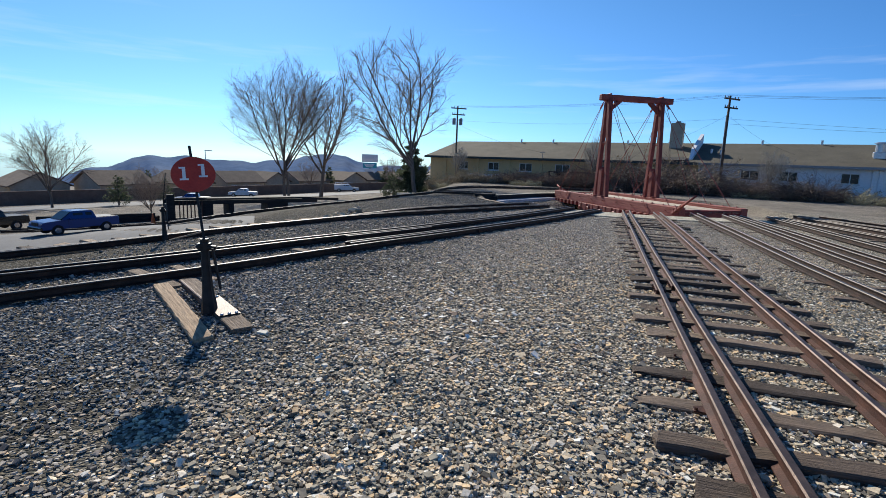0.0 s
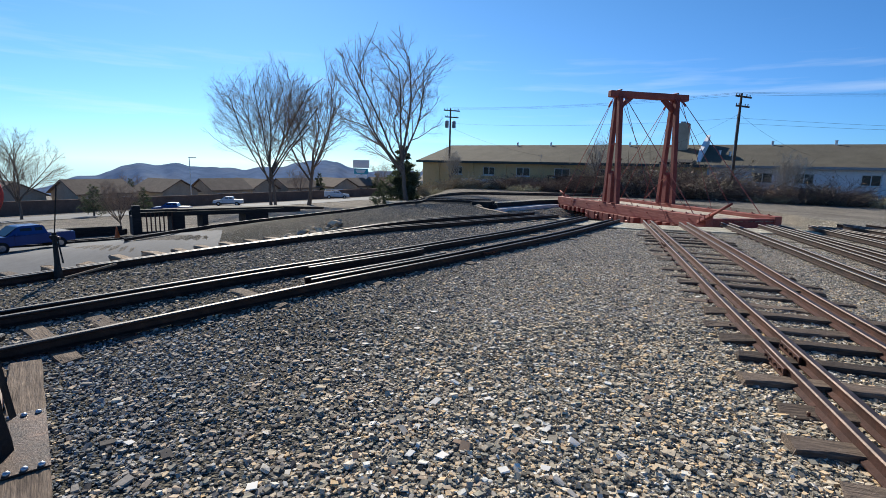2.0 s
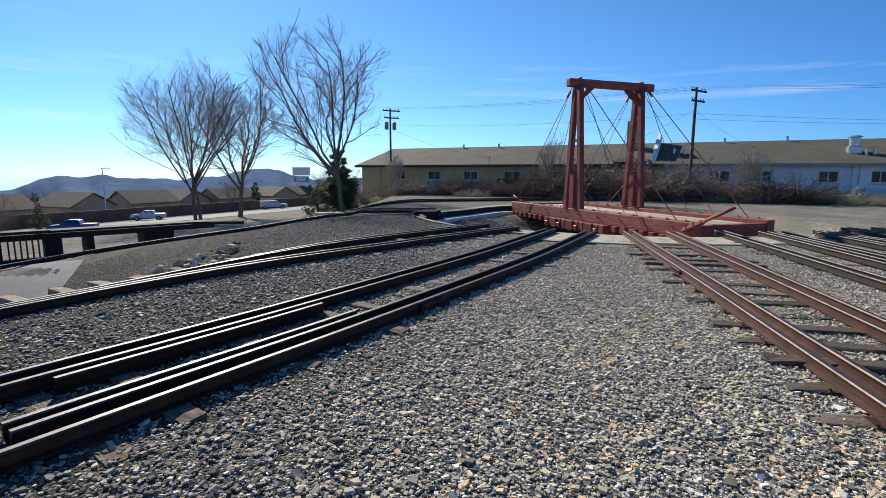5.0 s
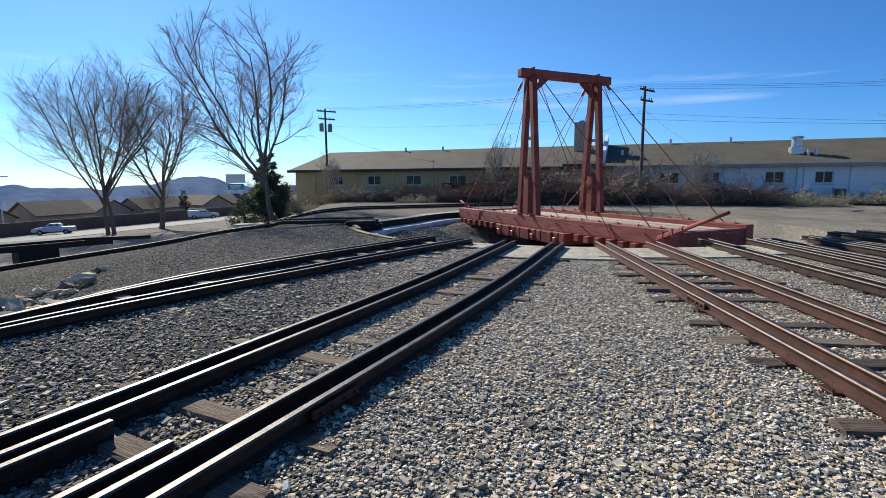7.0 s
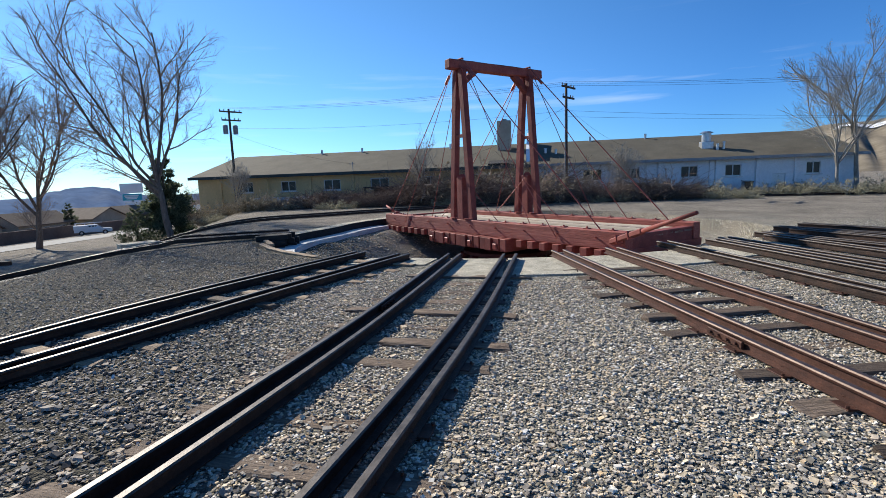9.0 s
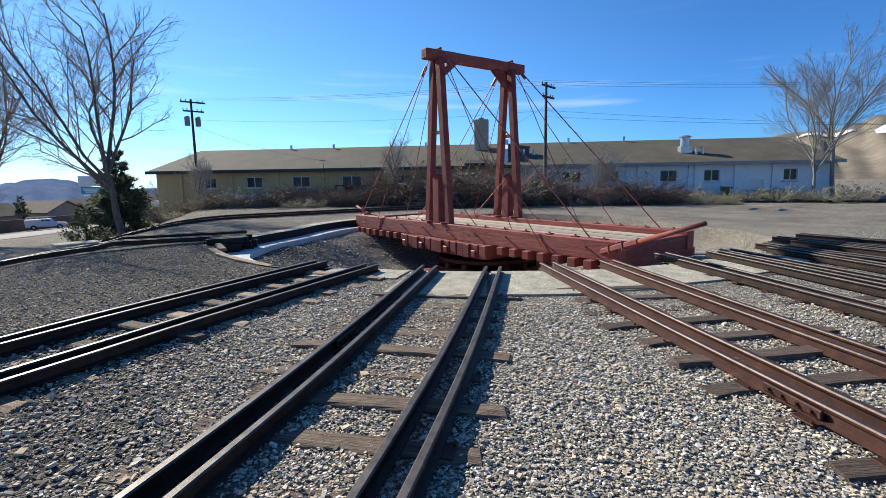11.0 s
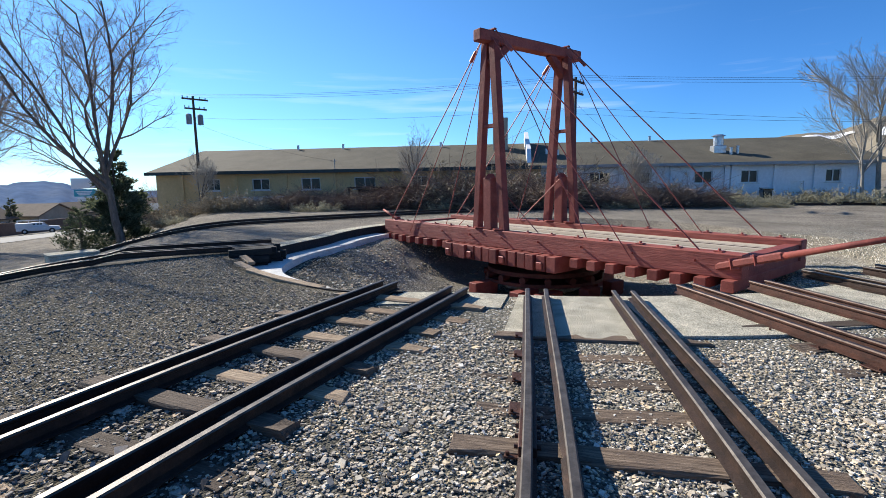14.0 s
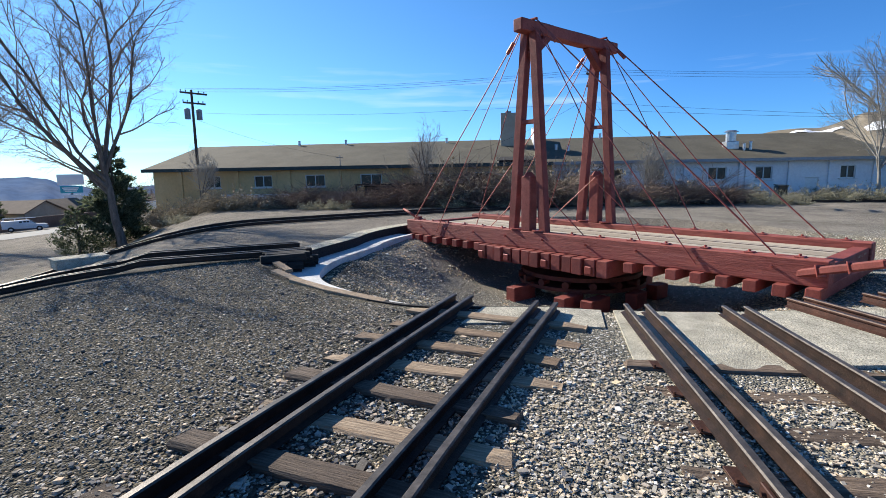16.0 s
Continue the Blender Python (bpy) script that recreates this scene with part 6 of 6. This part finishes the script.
def slate_share(x, y):
    """How much of the ground is dark slate: all of it on the lot's side, none beyond the middle track."""
    shoulder = 0.75 * np.exp(-((x - 2.1) / 0.7) ** 2 - ((y - 3.2) / 2.0) ** 2)
    return np.maximum(shoulder, 1 / (1 + np.exp((x - (-2.4 + 0.29 * y - 0.13 * np.maximum(0, y - 12))) * 3.0)))


def dark_side(x, y, g):
    return yard(x, y, g) & (g.random(len(x)) < slate_share(x, y))


def pale_side(x, y, g):
    return yard(x, y, g) & (g.random(len(x)) > 0.93 * slate_share(x, y))


def beyond_siding(x, y):
    """Metres past the middle of the dual-gauge track that curves away to the lot."""
    return (x - 5.1) * -0.64 + (y - 23.4) * 0.77


def fines(x, y, g):
    return (g.random(len(x)) < np.exp(-((x + 3.4) / 1.7) ** 4 - ((y - 6.4) / 2.3) ** 4)) & (x < -0.55 - 0.32 * (6.6 - y) + g.normal(0, 0.25, len(x)))


stones("ballast_stones", 190000, (-4, 11, 0.8, 23), 0.0138, "stone", "mixed grey and tan crushed ballast stones covering the yard", 1,
       lambda x, y, g: pale_side(x, y, g) & (y < 11.5 + g.normal(0, 1.2, len(x))), angular=True)
stones("tan_stones", 45000, (-3, 8, 0.8, 20), 0.0150, "stone", "larger tan and grey stones between the tracks", 2,
       lambda x, y, g: lane(x, y, g) & pale_side(x, y, g) & (y < 14 + g.normal(0, 1.5, len(x))), angular=True)
stones("slate_stones", 185000, (-6.5, 5.5, 0.8, 30), 0.0150, "stone_dark", "dark blue-grey slate ballast beside the rails", 3, lambda x, y, g: dark_side(x, y, g) & (beyond_siding(x, y) < 1.3 + g.normal(0, 0.35, len(x))), angular=True)
stones("dark_grit", 105000, (-6.5, 5.5, 12, 30), 0.0098, "stone_dark", "fine dark grey grit on the bank beside the pit", 16, lambda x, y, g: yard(x, y, g) & (beyond_siding(x, y) > 1.0), angular=True)
stones("middle_stones", 190000, (-1.0, 10.5, 9.0, 22.5), 0.0104, "stone_pale", "grey and tan crushed stones between the rails near the turntable", 14, pale_side, angular=True)
stones("near_stones", 60000, (-3, 4.5, 0.9, 8.5), 0.0145, "stone", "crushed stones lying thick at the start of the yard", 4, pale_side, angular=True)
stones("fine_gravel", 45000, (-6, -1, 3.4, 9.5), 0.0100, "gravel_fine", "fine blue-grey gravel round the switch stand", 5, fines, angular=True)
stones("rocks", 1300, (-13, -3, 10, 24), 0.12, "stone", "pale rocks piled along the edge of the lot", 6,
       lambda x, y, g: np.abs(-0.82 * (x - 4.7) + 0.57 * (y - 24.0) - 5.2) < 1.1, 0.1, 0.8)
stones("wood_chips", 3000, (-3, 4, 2.5, 9.5), 0.024, "chip", "scattered dry wood and bark chips on the stones", 8,
       lambda x, y, g: g.random(len(x)) < np.exp(-((x - 0.2) / 1.2) ** 2 - ((y - 6.3) / 1.8) ** 2), 0.05, 0.16, angular=True)


def pit_polar(x, y):
    a = math.atan2(y - CY, x - CX)
    return math.hypot(x - CX, y - CY) / (pit_radius(math.degrees(a)) / 10), a


stones("pit_gravel", 30000, (4, 15, 21, 36), 0.017, "stone", "grey gravel and grit on the sloping floor of the turntable pit", 15,
       lambda x, y, g: np.array([2.5 < pit_polar(p, q)[0] < 8.95 for p, q in zip(x, y)]), angular=True, level=lambda x, y: pit_z(*pit_polar(x, y)))
